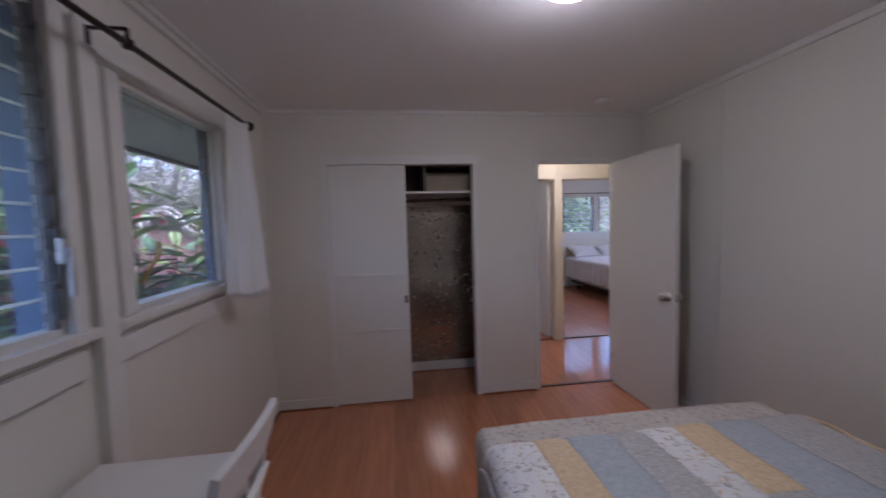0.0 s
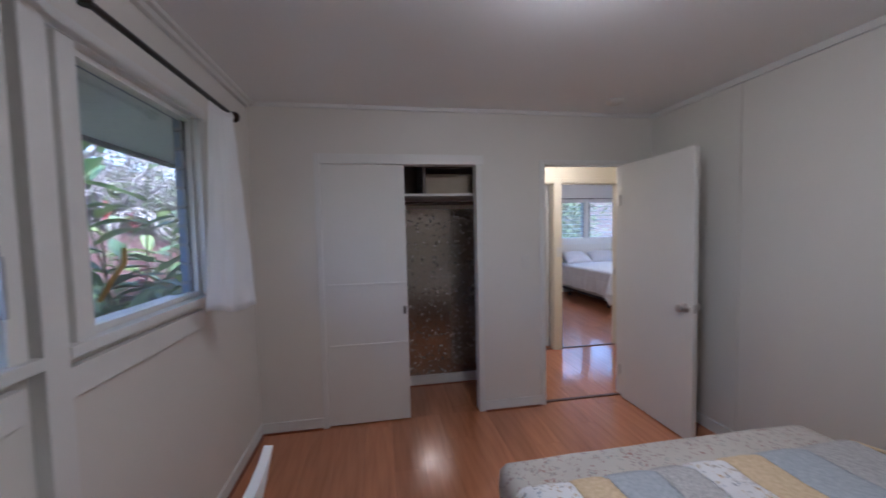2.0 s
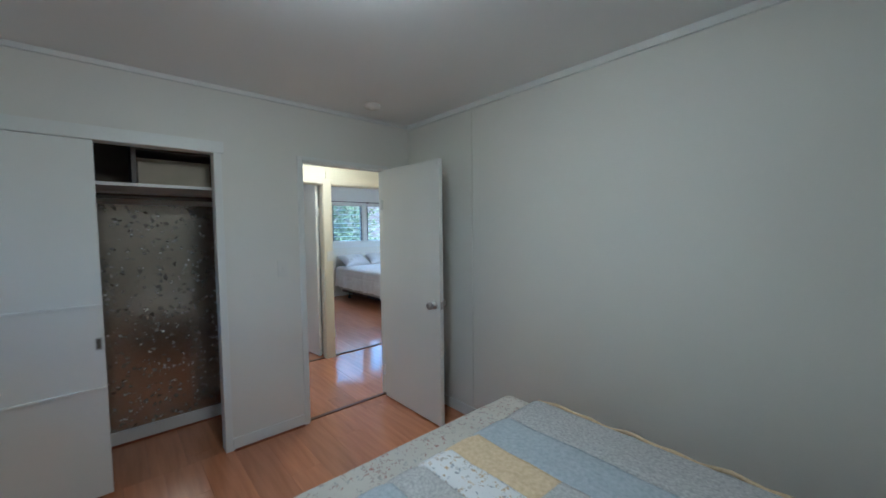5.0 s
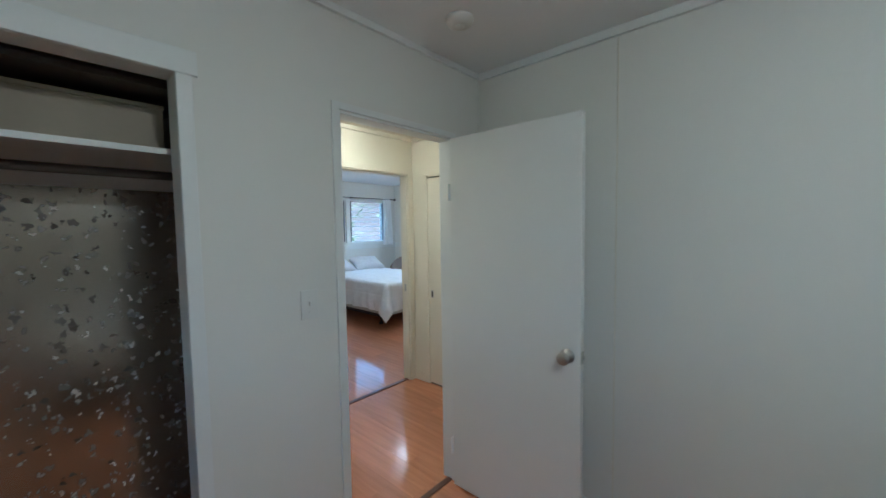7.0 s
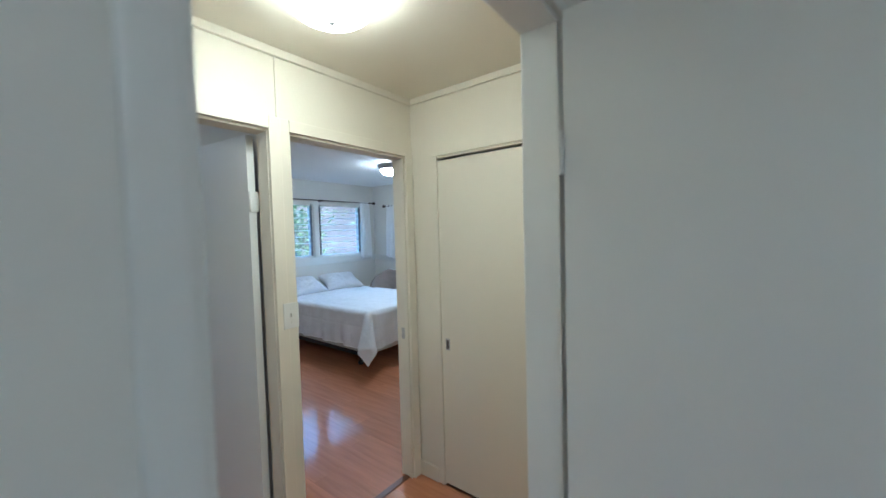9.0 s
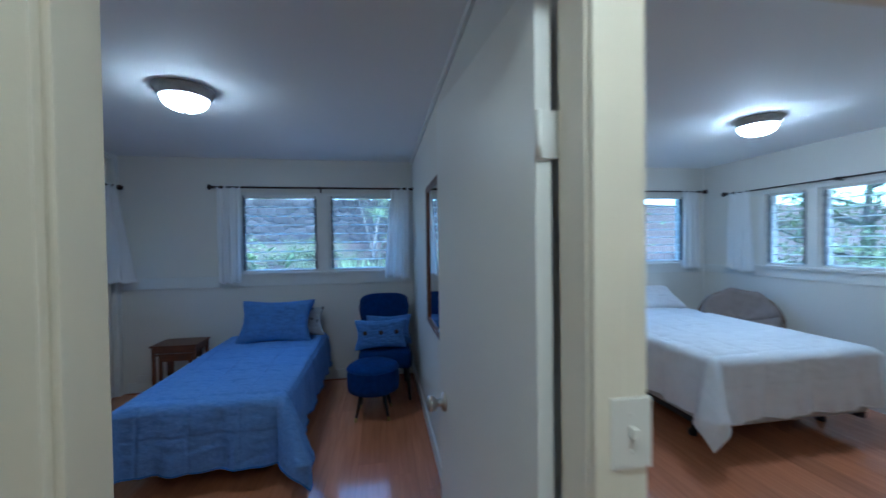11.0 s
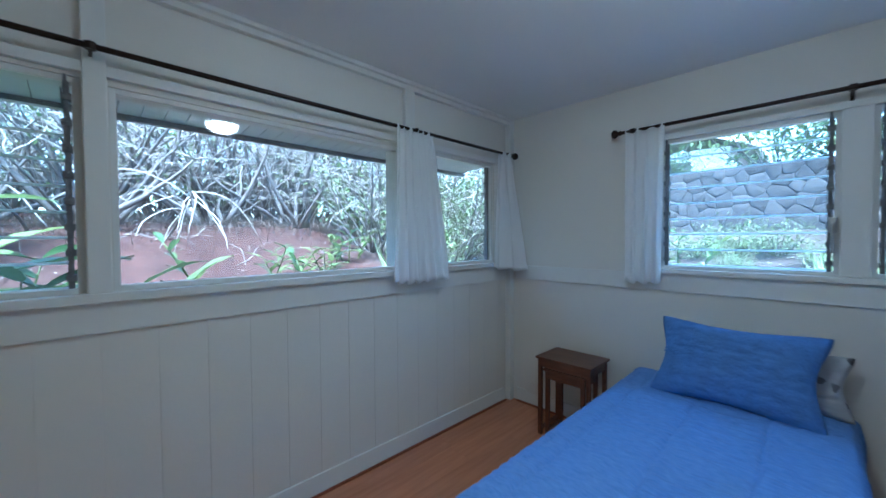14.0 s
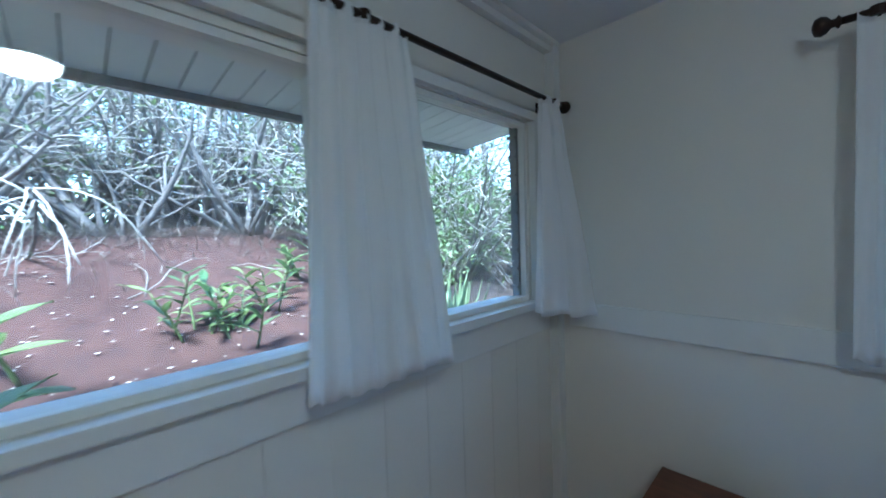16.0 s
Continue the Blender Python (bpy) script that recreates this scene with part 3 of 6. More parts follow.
door_leaf("door_1", pose(3.006, -0.02, 0, 0, 0, -89.6), 0.745, "flush cream bedroom door standing open against the wall")
door_leaf("door_2", pose(D2[1] - 0.024, NH + TH + 0.022, 0, 0, 0, 96.5), 0.72, "flush cream door standing open in the blue bedroom")
door_leaf("door_3", pose(3.142, NH + TH + 0.012, 0, 0, 0, 90), 0.73, "flush cream door swung wide into the white bedroom", 0.935)


def sliding_door(name, m_, w, h, label, beads, pull_x, paint=None):
    d = thing(name, m_, label, "closet door", kind="structure")
    part("panel", boxes((0, w, 0, 0.03, 0.012, h), bevel=0.002), paint or M_DOOR, d)
    for z in beads:
        part("bead", boxes((0.03, w - 0.004, -0.011, 0.0, z - 0.008, z + 0.008), bevel=0.003), M_DOOR, d)
    bm = bmesh.new()
    box(bm, pull_x - 0.014, pull_x + 0.014, -0.004, 0.0, 0.85, 0.92, 0.004)
    part("pull_plate", bm, M_NICKEL, d, "recessed nickel finger pull")
    # raised dark plate: the shade of the pull's hollow is put into its colour
    part("pull_shade", boxes((pull_x - 0.009, pull_x + 0.009, -0.006, -0.0042, 0.858, 0.912), bevel=0.0008), M_DARK, d, "dark plate painted as the shaded hollow of the pull")
    return d


sliding_door("closet_door_1", pose(0.522, -0.006, 0), 0.625, 2.012, "cream sliding closet door with two thin beads, half open", (0.63, 1.10), 0.60)
sliding_door("closet_door_2", pose(HE + 0.004, HCL[1], 0, 0, 0, -90), HCL[1] - HCL[0], 1.985, "cream sliding door of the hall closet, shut", (), 0.045, M_HALL)

# ---- floor planks ----
PLANK_W, PLANK_L = 0.193, 1.25
floor = structure("floor", boxes((W1 - 0.06, E1 + TH, SB - TH, TH, -0.05, -0.009), (W1 - 0.06, HE + 0.55, TH, NH, -0.05, -0.009), (W1 - 0.06, EW + 0.06, NH, NB + 0.06, -0.05, -0.009)), M_THRESH, "red-brown laminate plank floor through all rooms", "floor")


def planks(x0, x1, y0, y1, seed):
    rng = random.Random(seed)
    x = x0
    while x < x1 - 0.01:
        e = min(x + PLANK_W, x1)
        y = y0 - rng.random() * PLANK_L
        while y < y1:
            s, t_ = max(y, y0), min(y + PLANK_L, y1)
            if t_ - s > 0.02:
                bm = bmesh.new()
                box(bm, -(e - x) / 2, (e - x) / 2 - 0.0008, -(t_ - s) / 2, (t_ - s) / 2 - 0.0008, -0.009, 0.0)
                part("plank", bm, M_FLOOR, floor, m=Matrix.Translation(((x + e) / 2, (s + t_) / 2, 0)))
            y += PLANK_L
        x = e


planks(W1, E1, SB, 0.02, 3)
planks(0.35, HW - 0.05, 0.02, CLB, 4)
planks(HW, HE, 0.02, NH + 0.04, 5)
planks(WB, EB, NH + 0.04, NB, 6)
planks(EB + 0.03, EW, NH + 0.04, NB, 7)


# ---- lamps ----
def ceiling_lamp(x, y, z, label, m_glow, r=0.136, pan=True):
    """A glass bowl under a wide metal pan, or a wider bowl under a small pale ring."""
    d = thing("ceiling_lamp", pose(x, y, z), label, "ceiling lamp", "dome ceiling lamps")
    bm = bmesh.new()
    if pan:
        lathe(bm, [(r * 1.13, 0.0), (r * 1.16, -0.006), (r * 1.15, -0.012), (r * 1.09, -0.022), (r * 1.05, -0.040), (r * 1.01, -0.056), (r * 0.96, -0.060), (r * 0.9, -0.059), (r * 0.86, -0.054)], 48, close=False)
        part("base_ring", bm, M_PAN, d, "brushed grey metal pan", True)
        bowl_r = r * 0.9
    else:
        lathe(bm, [(r * 0.9, 0.0), (r * 0.92, -0.012), (r * 0.92, -0.036), (r * 0.9, -0.044), (r * 0.84, -0.046)], 48, close=False)
        part("base_ring", bm, M_LAMP_RING, d, "pale painted ring", True)
        bowl_r = r
    low = -0.010 if pan else 0.0
    bm = bmesh.new()
    lathe(bm, [(bowl_r * math.cos(a) ** 0.9, low - 0.046 - 0.076 * math.sin(a)) for a in [radians(6 * i) for i in range(15)]], 40)
    part("glass_bowl", bm, m_glow, d, "glowing frosted glass bowl", True)
    bm = bmesh.new()
    lathe(bm, [(0.009, low - 0.120), (0.012, low - 0.125), (0.008, low - 0.132), (0.003, low - 0.135)], 14)
    part("finial", bm, M_PAN, d, "small metal finial", True)
    return d


ceiling_lamp(1.55, 3.17, CZ, "lit frosted dome lamp on the blue bedroom ceiling", M_LAMP_2)
ceiling_lamp(1.72, -1.82, CZ, "lit frosted dome lamp on the bedroom ceiling", M_LAMP_1)
ceiling_lamp(2.97, 0.74, HZ, "lit warm dome lamp on the hall ceiling", M_LAMP_WARM, 0.15, False)
ceiling_lamp(5.61, 3.2, CZ, "lit frosted dome lamp on the white bedroom ceiling", M_LAMP)


# ---- soft things ----
def drape(bm, x0, x1, y0, y1, z, west, east, south, north, r=0.06, flare=0.10, wave=0.02, k=9.0, nx=60, ny=80, seed=1.0, wrinkle=0.006, span=None, puff=0.0, crease=0.0):
    """A cover over a bed's top that hangs down its sides and hangs lowest at the corners."""

    def at(u, v):
        x = x0 - west + u * (x1 - x0 + west + east)
        y = y0 - south + v * (y1 - y0 + south + north)
        cx, cy = min(max(x, x0), x1), min(max(y, y0), y1)
        du, dv = x - cx, y - cy
        d = math.hypot(du, dv)
        n_ = noise.noise(Vector((x * 3.1 + seed, y * 3.1, seed))) + 0.5 * noise.noise(Vector((x * 9 + seed, y * 9, seed)))
        if crease:
            # sharp crinkles across the cloth and sunk seams of a quilted grid
            fold = crease * (0.5 - 1.6 * abs(noise.noise(Vector((x * 4.5 + seed, y * 17, 2.0)))) - 0.8 * abs(noise.noise(Vector((x * 11, y * 7, 5.0)))))
            seam = min(abs((x + 0.02) % 0.29 - 0.145), abs((y + 0.05) % 0.27 - 0.135))
            fold -= 1.1 * crease * max(0.0, 1 - seam / 0.016)
        else:
            fold = 0.0
        if d < 1e-6:
            edge = min(x - x0 if west else 9, x1 - x if east else 9, y - y0 if south else 9)
            return Vector((x, y, z + wrinkle * n_ + fold + 0.012 * min(1, edge / 0.25)))
        ex, ey = du / d, dv / d
        if d < r * math.pi / 2:
            out, drop = r * math.sin(d / r), r * (1 - math.cos(d / r))
        else:
            out, drop = r, r + d - r * math.pi / 2
        s = min(1.0, drop / 0.4)
        corner = abs(ex * ey) * 2
        along = cx * ey * ey + cy * ex * ex + math.atan2(ey, ex) * 0.25
        out += flare * s * (0.3 + 2.4 * corner) + wave * s * (math.sin(along * k * 2.2 + seed) + 0.6 * math.sin(along * k * 4.7 + 2 * seed)) + 0.012 * n_ * s + 0.7 * fold
        return Vector((cx + ex * out, cy + ey * out, max(z - drop * (1 - 0.12 * corner), 0.015)))

    if span:
        ua, ub, va, vb = ((span[0] - x0 + west) / (x1 - x0 + west + east), (span[1] - x0 + west) / (x1 - x0 + west + east), (span[2] - y0 + south) / (y1 - y0 + south + north), (span[3] - y0 + south) / (y1 - y0 + south + north))
        grid_sheet(bm, nx, ny, lambda u, v: at(ua + (ub - ua) * u, va + (vb - va) * v) + Vector((0, 0, puff * min(1, 5 * u, 5 * (1 - u)) - puff)))
        return None
    grid_sheet(bm, nx, ny, at)
    edge = [at(0, 1 - i / 60) for i in range(61)] + [at(i / 60, 0) for i in range(1, 61)] + [at(1, i / 60) for i in range(1, 61)]
    return edge


def hem(edge, material, parent, r=0.006):
    return part("hem", tube(bmesh.new(), edge, r, 6), material, parent, "", True)


def solid(ob, t_=0.006):
    md = ob.modifiers.new("thickness", "SOLIDIFY")
    md.thickness = t_
    md.offset = -1
    return ob


def cushion(bm, w, h, t_, flange=0.0, n=44, pinch=0.12, seed=0.0):
    """A stuffed cushion in the xz plane, thickness along y, standing on z = 0."""
    for side in (1, -1):
        def at(u, v, side=side):
            a, b = 2 * u - 1, 2 * v - 1
            px = a * (1 - pinch * (1 - b * b) ** 2 * abs(a) ** 3)
            pz = b * (1 - pinch * (1 - a * a) ** 2 * abs(b) ** 3)
            body = max(0.0, (1 - abs(a) ** 3.2) * (1 - abs(b) ** 3.2)) ** 0.55
            wob = 1 + 0.12 * noise.noise(Vector((a * 2 + seed, b * 2, side)))
            fold = 0.006 * noise.noise(Vector((a * 5 + seed, b * 9, 3.0))) - side * 0.017 * abs(noise.noise(Vector((a * 3 + seed, b * 9, 7.0)))) * body
            return Vector((px * w / 2, side * (t_ / 2 * body * wob + 0.002) + fold, h / 2 + pz * h / 2))
        grid_sheet(bm, n, n, at)
    bmesh.ops.remove_doubles(bm, verts=bm.verts[:], dist=0.005)
    return bm


def floral_mat(name, ground, petal_a, petal_b, scale, cover=0.6, rough=0.9, metal=0.0):
    """Scattered small leaves and flowers printed on a ground."""
    m = bpy.data.materials.new(name)
    m.use_nodes = True
    nt = m.node_tree
    b = nt.nodes["Principled BSDF"]
    tc = nt.nodes.new("ShaderNodeTexCoord")
    vo = nt.nodes.new("ShaderNodeTexVoronoi")
    vo.inputs["Scale"].default_value = scale
    no = nt.nodes.new("ShaderNodeTexNoise")
    no.inputs["Scale"].default_value = scale * 1.7
    add = nt.nodes.new("ShaderNodeVectorMath")
    add.operation = "MULTIPLY_ADD"
    add.inputs[1].default_value = (0.05, 0.05, 0.05)
    nt.links.new(tc.outputs["Object"], no.inputs["Vector"])
    nt.links.new(no.outputs["Color"], add.inputs[0])
    nt.links.new(tc.outputs["Object"], add.inputs[2])
    nt.links.new(add.outputs[0], vo.inputs["Vector"])
    edge = nt.nodes.new("ShaderNodeMapRange")
    edge.inputs[1].default_value, edge.inputs[2].default_value = 0.34, 0.42
    edge.inputs[3].default_value, edge.inputs[4].default_value = 1, 0
    nt.links.new(vo.outputs["Distance"], edge.inputs[0])
    sep = nt.nodes.new("ShaderNodeSeparateColor")
    nt.links.new(vo.outputs["Color"], sep.inputs[0])
    lt = nt.nodes.new("ShaderNodeMath")
    lt.operation = "LESS_THAN"
    lt.inputs[1].default_value = cover
    nt.links.new(sep.outputs[0], lt.inputs[0])
    mul = nt.nodes.new("ShaderNodeMath")
    mul.operation = "MULTIPLY"
    nt.links.new(edge.outputs[0], mul.inputs[0])
    nt.links.new(lt.outputs[0], mul.inputs[1])
    pm = nt.nodes.new("ShaderNodeMix")
    pm.data_type = "RGBA"
    pm.inputs["A"].default_value, pm.inputs["B"].default_value = (*petal_a, 1), (*petal_b, 1)
    nt.links.new(sep.outputs[1], pm.inputs["Factor"])
    big = nt.nodes.new("ShaderNodeTexNoise")
    big.inputs["Scale"].default_value = 4
    big.inputs["Detail"].default_value = 5
    nt.links.new(tc.outputs["Object"], big.inputs["Vector"])
    gm = nt.nodes.new("ShaderNodeMix")
    gm.data_type = "RGBA"
    gm.inputs["A"].default_value, gm.inputs["B"].default_value = (*ground, 1), (*[g * 0.7 for g in ground], 1)
    nt.links.new(big.outputs["Fac"], gm.inputs["Factor"])
    mix = nt.nodes.new("ShaderNodeMix")
    mix.data_type = "RGBA"
    nt.links.new(mul.outputs[0], mix.inputs["Factor"])
    nt.links.new(gm.outputs["Result"], mix.inputs["A"])
    nt.links.new(pm.outputs["Result"], mix.inputs["B"])
    nt.links.new(mix.outputs["Result"], b.inputs["Base Color"])
    if metal:
        mm = nt.nodes.new("ShaderNodeMath")
        mm.operation = "MULTIPLY_ADD"
        mm.inputs[1].default_value, mm.inputs[2].default_value = -metal, metal
        nt.links.new(mul.outputs[0], mm.inputs[0])
        nt.links.new(mm.outputs[0], b.inputs["Metallic"])
    b.inputs["Roughness"].default_value = rough
    return m


M_UPPER = mat("upper_closet_brown", (0.20, 0.155, 0.115), 0.7, var=0.1, scale=4)
M_CARTON = mat("beige_card", (0.52, 0.44, 0.33), 0.8, var=0.05)
M_SKIRT = floral_mat("printed_cotton", (0.66, 0.62, 0.56), (0.34, 0.16, 0.14), (0.36, 0.38, 0.36), 52, 0.5)
M_FOIL = floral_mat("foil_wallpaper", (0.52, 0.47, 0.40), (0.74, 0.70, 0.63), (0.07, 0.05, 0.035), 34, 0.45, 0.2, 0.9)
M_PAD = mat("mattress_ticking", (0.55, 0.53, 0.5), 0.9, var=0.05, bump=0.1)
M_BEDWOOD = mat("bed_box_dark", (0.05, 0.03, 0.025), 0.5, var=0.1)

# ---- striped bed ----
bed = thing("double_bed", pose(1.37, -3.73, 0), "double bed under a patchwork quilt of pale strips", "bed")
part("bed_base", boxes((0.09, 1.45, 0.05, 2.15, 0.10, 0.34), bevel=0.01), M_BEDWOOD, bed, "dark bed base")
for lx in (0.14, 1.38):
    for ly in (0.12, 2.06):
        part("leg", boxes((lx - 0.03, lx + 0.03, ly - 0.03, ly + 0.03, 0, 0.10)), M_BEDWOOD, bed)
part("mattress", boxes((0.08, 1.45, 0.05, 2.14, 0.34, 0.575), bevel=0.05), M_PAD, bed)
bm = bmesh.new()
drape(bm, 0.045, 1.44, 0.1, 2.185, 0.578, 0.42, 0.06, 0, 0.03, 0.03, 0.02, 0.004, 8, 40, 60, 4.0, 0.003)
solid(part("printed_sheet", bm, M_SKIRT, bed, "cream printed cotton spread along the foot", True))
quilt = thing("patchwork_quilt", pose(1.37, -3.73, 0), "patchwork quilt of cream, blue and floral strips on the bed", "quilt")
M_Q = {
    "grey": mat("grey_print_cotton", (0.62, 0.61, 0.60), 0.9, var=0.1, scale=90, bump=0.4, bump_scale=70, color2=(0.36, 0.36, 0.37), spec=0.15),
    "blue": mat("dusty_blue_cotton", (0.52, 0.56, 0.60), 0.9, var=0.1, scale=60, bump=0.4, bump_scale=70, color2=(0.37, 0.42, 0.47), spec=0.15),
    "cream": mat("cream_cotton", (0.78, 0.63, 0.42), 0.9, var=0.06, scale=60, bump=0.4, bump_scale=70, color2=(0.62, 0.47, 0.29), spec=0.15),
    "floral": floral_mat("floral_cotton", (0.92, 0.92, 0.93), (0.55, 0.36, 0.14), (0.30, 0.35, 0.43), 52, 0.62),
}
QUILT = [(-0.36, -0.20, "blue"), (-0.20, -0.05, "grey"), (-0.05, 0.215, "floral"), (0.215, 0.345, "cream"), (0.345, 0.535, "blue"), (0.535, 0.675, "grey"), (0.675, 0.82, "floral"), (0.82, 0.98, "cream"), (0.98, 1.2, "blue"), (1.2, 1.54, "grey")]
for k_, (a0, a1, kind_) in enumerate(QUILT):
    cuts = [0.05, 1.58 if kind_ == "cream" else (0.75 if k_ % 2 else 1.1), 2.035]
    for q_, (b0, b1) in enumerate(zip(cuts, cuts[1:])):
        bm = bmesh.new()
        drape(bm, 0.085, 1.44, 0.05, 1.985, 0.609, 0.42, 0.10, 0, 0.05, 0.07, 0.05, 0.012, 8, 14, 34, 7.0, 0.010, (a0, a1, b0, b1), 0.005)
        other = {"cream": "grey", "floral": "floral", "blue": "grey", "grey": "blue"}[kind_]
        solid(part("quilt_strip", bm, M_Q[kind_ if q_ else other], quilt, "", True), 0.012)
bm = bmesh.new()
edge = [Vector((1.51 + 0.008 * math.sin(i * 0.9), 0.08 + 1.95 * i / 40, 0.585 + 0.006 * math.sin(i * 1.7))) for i in range(41)]
part("binding", tube(bm, edge, 0.009, 6), M_Q["cream"], quilt, "cream quilt binding", True)

# ---- desk and chair ----
desk = thing("writing_desk", pose(0.06, -2.75, 0), "white lacquered desk standing against the window wall", "desk")
part("desktop", boxes((0, 0.50, 0, 0.92, 0.725, 0.75), bevel=0.004), M_WHITE_PAINT, desk)
part("apron", boxes((0.03, 0.47, 0.03, 0.89, 0.64, 0.725), bevel=0.002), M_WHITE_PAINT, desk)
for lx in (0.03, 0.43):
    for ly in (0.03, 0.85):
        part("leg", boxes((lx, lx + 0.045, ly, ly + 0.045, 0, 0.64), bevel=0.003), M_WHITE_PAINT, desk)
chair = thing("side_chair", pose(0.55, -2.09, 0), "white painted wooden chair pushed up to the desk", "chair")
part("seat", boxes((-0.36, 0.03, -0.19, 0.19, 0.43, 0.455), bevel=0.01), M_WHITE_PAINT, chair)
for sy in (-0.17, 0.17):
    bm = bmesh.new()
    box(bm, -0.34, -0.30, sy - 0.018, sy + 0.018, 0, 0.43, 0.003)
    part("front_leg", bm, M_WHITE_PAINT, chair)
    bm = bmesh.new()
    prof = [(0.03, 0.0), (0.0, 0.45), (0.012, 0.62), (0.045, 0.80), (0.075, 0.905)]
    for (a, za), (b_, zb) in zip(prof, prof[1:]):
        v = [bm.verts.new((x_, sy + s_, z_)) for x_, z_ in ((a - 0.016, za), (a + 0.016, za), (b_ + 0.016, zb), (b_ - 0.016, zb)) for s_ in (-0.013, 0.013)]
        for q in ((0, 2, 4, 6), (1, 7, 5, 3), (0, 1, 3, 2), (2, 3, 5, 4), (4, 5, 7, 6), (6, 7, 1, 0)):
            bm.faces.new([v[i] for i in q])
    part("back_post", bm, M_WHITE_PAINT, chair)
for z0_, z1_, xo in ((0.86, 0.955, 0.066), (0.70, 0.745, 0.03), (0.58, 0.62, 0.008)):
    bm = bmesh.new()
    grid_sheet(bm, 12, 2, lambda u, v, xo=xo, z0_=z0_, z1_=z1_: Vector((xo + 0.025 * math.sin(u * math.pi) * 0.8 + (v - 0.5) * 0.02, -0.20 + 0.40 * u, z0_ + (z1_ - z0_) * v + (0.012 * math.sin(u * math.pi) if v > 0.9 else 0))))
    solid(part("back_rail", bm, M_WHITE_PAINT, chair), 0.022)
for sy in (-0.17, 0.17):
    part("stretcher", boxes((-0.31, 0.02, sy - 0.01, sy + 0.01, 0.18, 0.205)), M_WHITE_PAINT, chair)


# ---- curtain rods and curtains ----
def curtain_rod(m_, length, label, depth=0.10, brackets=(), ends=(1, 1), r=0.011, rise=0.0):
    """A rod along local x at the origin's height; the wall lies at local y = depth."""
    d = thing("curtain_rod", m_, label, "curtain rod")
    part("rod", tube(bmesh.new(), [(0, 0, 0), (length, 0, 0)], r, 12), M_ROD, d, "", True)
    for e, x_, s_ in ((ends[0], 0, -1), (ends[1], length, 1)):
        if e:
            bm = bmesh.new()
            lathe(bm, [(0.012, 0), (0.019, 0.006), (0.012, 0.012), (0.012, 0.02), (0.024, 0.03), (0.029, 0.043), (0.024, 0.056), (0.008, 0.062)], 16)
            part("finial", bm, M_ROD, d, "turned dark finial", True, Matrix.Translation((x_, 0, 0)) @ Matrix.Rotation(radians(90 * s_), 4, "Y"))
    for bx in brackets:
        bm = bmesh.new()
        near, far = sorted((0.0, depth - math.copysign(0.002, depth)))
        plate = sorted((depth - math.copysign(0.006, depth), depth - math.copysign(0.001, depth)))
        if rise:
            box(bm, bx - 0.006, bx + 0.006, near, far, rise - 0.006, rise + 0.002)
            box(bm, bx - 0.006, bx + 0.006, -0.004, 0.004, 0.0, rise)
            box(bm, bx - 0.008, bx + 0.008, *plate, rise - 0.055, rise + 0.004)
        else:
            box(bm, bx - 0.006, bx + 0.006, near, far, -0.016, -0.009)
            box(bm, bx - 0.008, bx + 0.008, *plate, -0.05, 0.02)
        lathe(bm, [(0.017, -0.013), (0.017, 0.013)], 12, (bx, 0, 0))
        part("bracket", bm, M_ROD, d, "small dark bracket")
    return d


curtain_rod(pose(0.195, -0.76, 2.135, 0, 0, -90), 2.6, "dark bronze curtain rod above the bedroom windows", -0.123, (0.985,), (1, 1), 0.011, 0.052)
curtain_rod(pose(0.10, 1.50, 2.12, 0, 0, 90), 3.42, "dark bronze curtain rod along the window wall", 0.09, (0.83, 2.36, 3.36), (1, 1))
curtain_rod(pose(0.99, 4.91, 2.125), 2.03, "dark bronze curtain rod above the blue bed", 0.105, (0.07, 1.05, 1.97), (1, 1))
curtain_rod(pose(4.55, 4.93, 2.13), 2.26, "thin dark curtain rod above the white bed", 0.085, (0.1, 1.2, 2.2), (1, 1), 0.008)
curtain_rod(pose(6.85, 4.62, 2.06, 0, 0, -90), 2.2, "thin dark curtain rod above the side windows", 0.065, (0.1, 1.1, 2.1), (1, 1), 0.008)


def curtain(tl, tr, bl, br, label, folds=4, amp=0.018, seed=0, cut=0.0):
    """A short curtain hung between two top points and two hem points."""
    d = thing("curtain", pose(0, 0, 0), label, "curtain", "short white curtains")
    tl, tr, bl, br = map(Vector, (tl, tr, bl, br))
    nrm = (tr - tl).cross(Vector((0, 0, 1))).normalized()

    def at(u, v):
        p = tl.lerp(tr, u).lerp(bl.lerp(br, u), v)
        w = math.sin(u * folds * 2 * math.pi + seed + 0.5 * math.sin(3 * v + seed)) + 0.35 * math.sin(u * folds * 4.3 * math.pi + 2 * seed + v)
        soft = 0.5 + 0.7 * v
        lift = 0.012 * math.sin(u * folds * 2 * math.pi + seed) * v + 0.03 * noise.noise(Vector((u * 2, v * 2, seed))) * v
        return p + nrm * (amp * w * soft + 0.008 * noise.noise(Vector((u * 6, v * 5, seed)))) + Vector((0, 0, lift * (v > 0.95)))

    bm = bmesh.new()
    grid_sheet(bm, 64, 30, at)
    ob = part("curtain_cloth", bm, M_CURTAIN, d, "", True)
    solid(ob, 0.0015)
    bm = bmesh.new()
    grid_sheet(bm, 64, 2, lambda u, v: at(u, 0) + Vector((0, 0, 0.02 - 0.045 * v)) + nrm * 0.008 * (1 - abs(2 * v - 1)))
    part("rod_pocket", bm, M_CURTAIN, d, "", True)
    return d


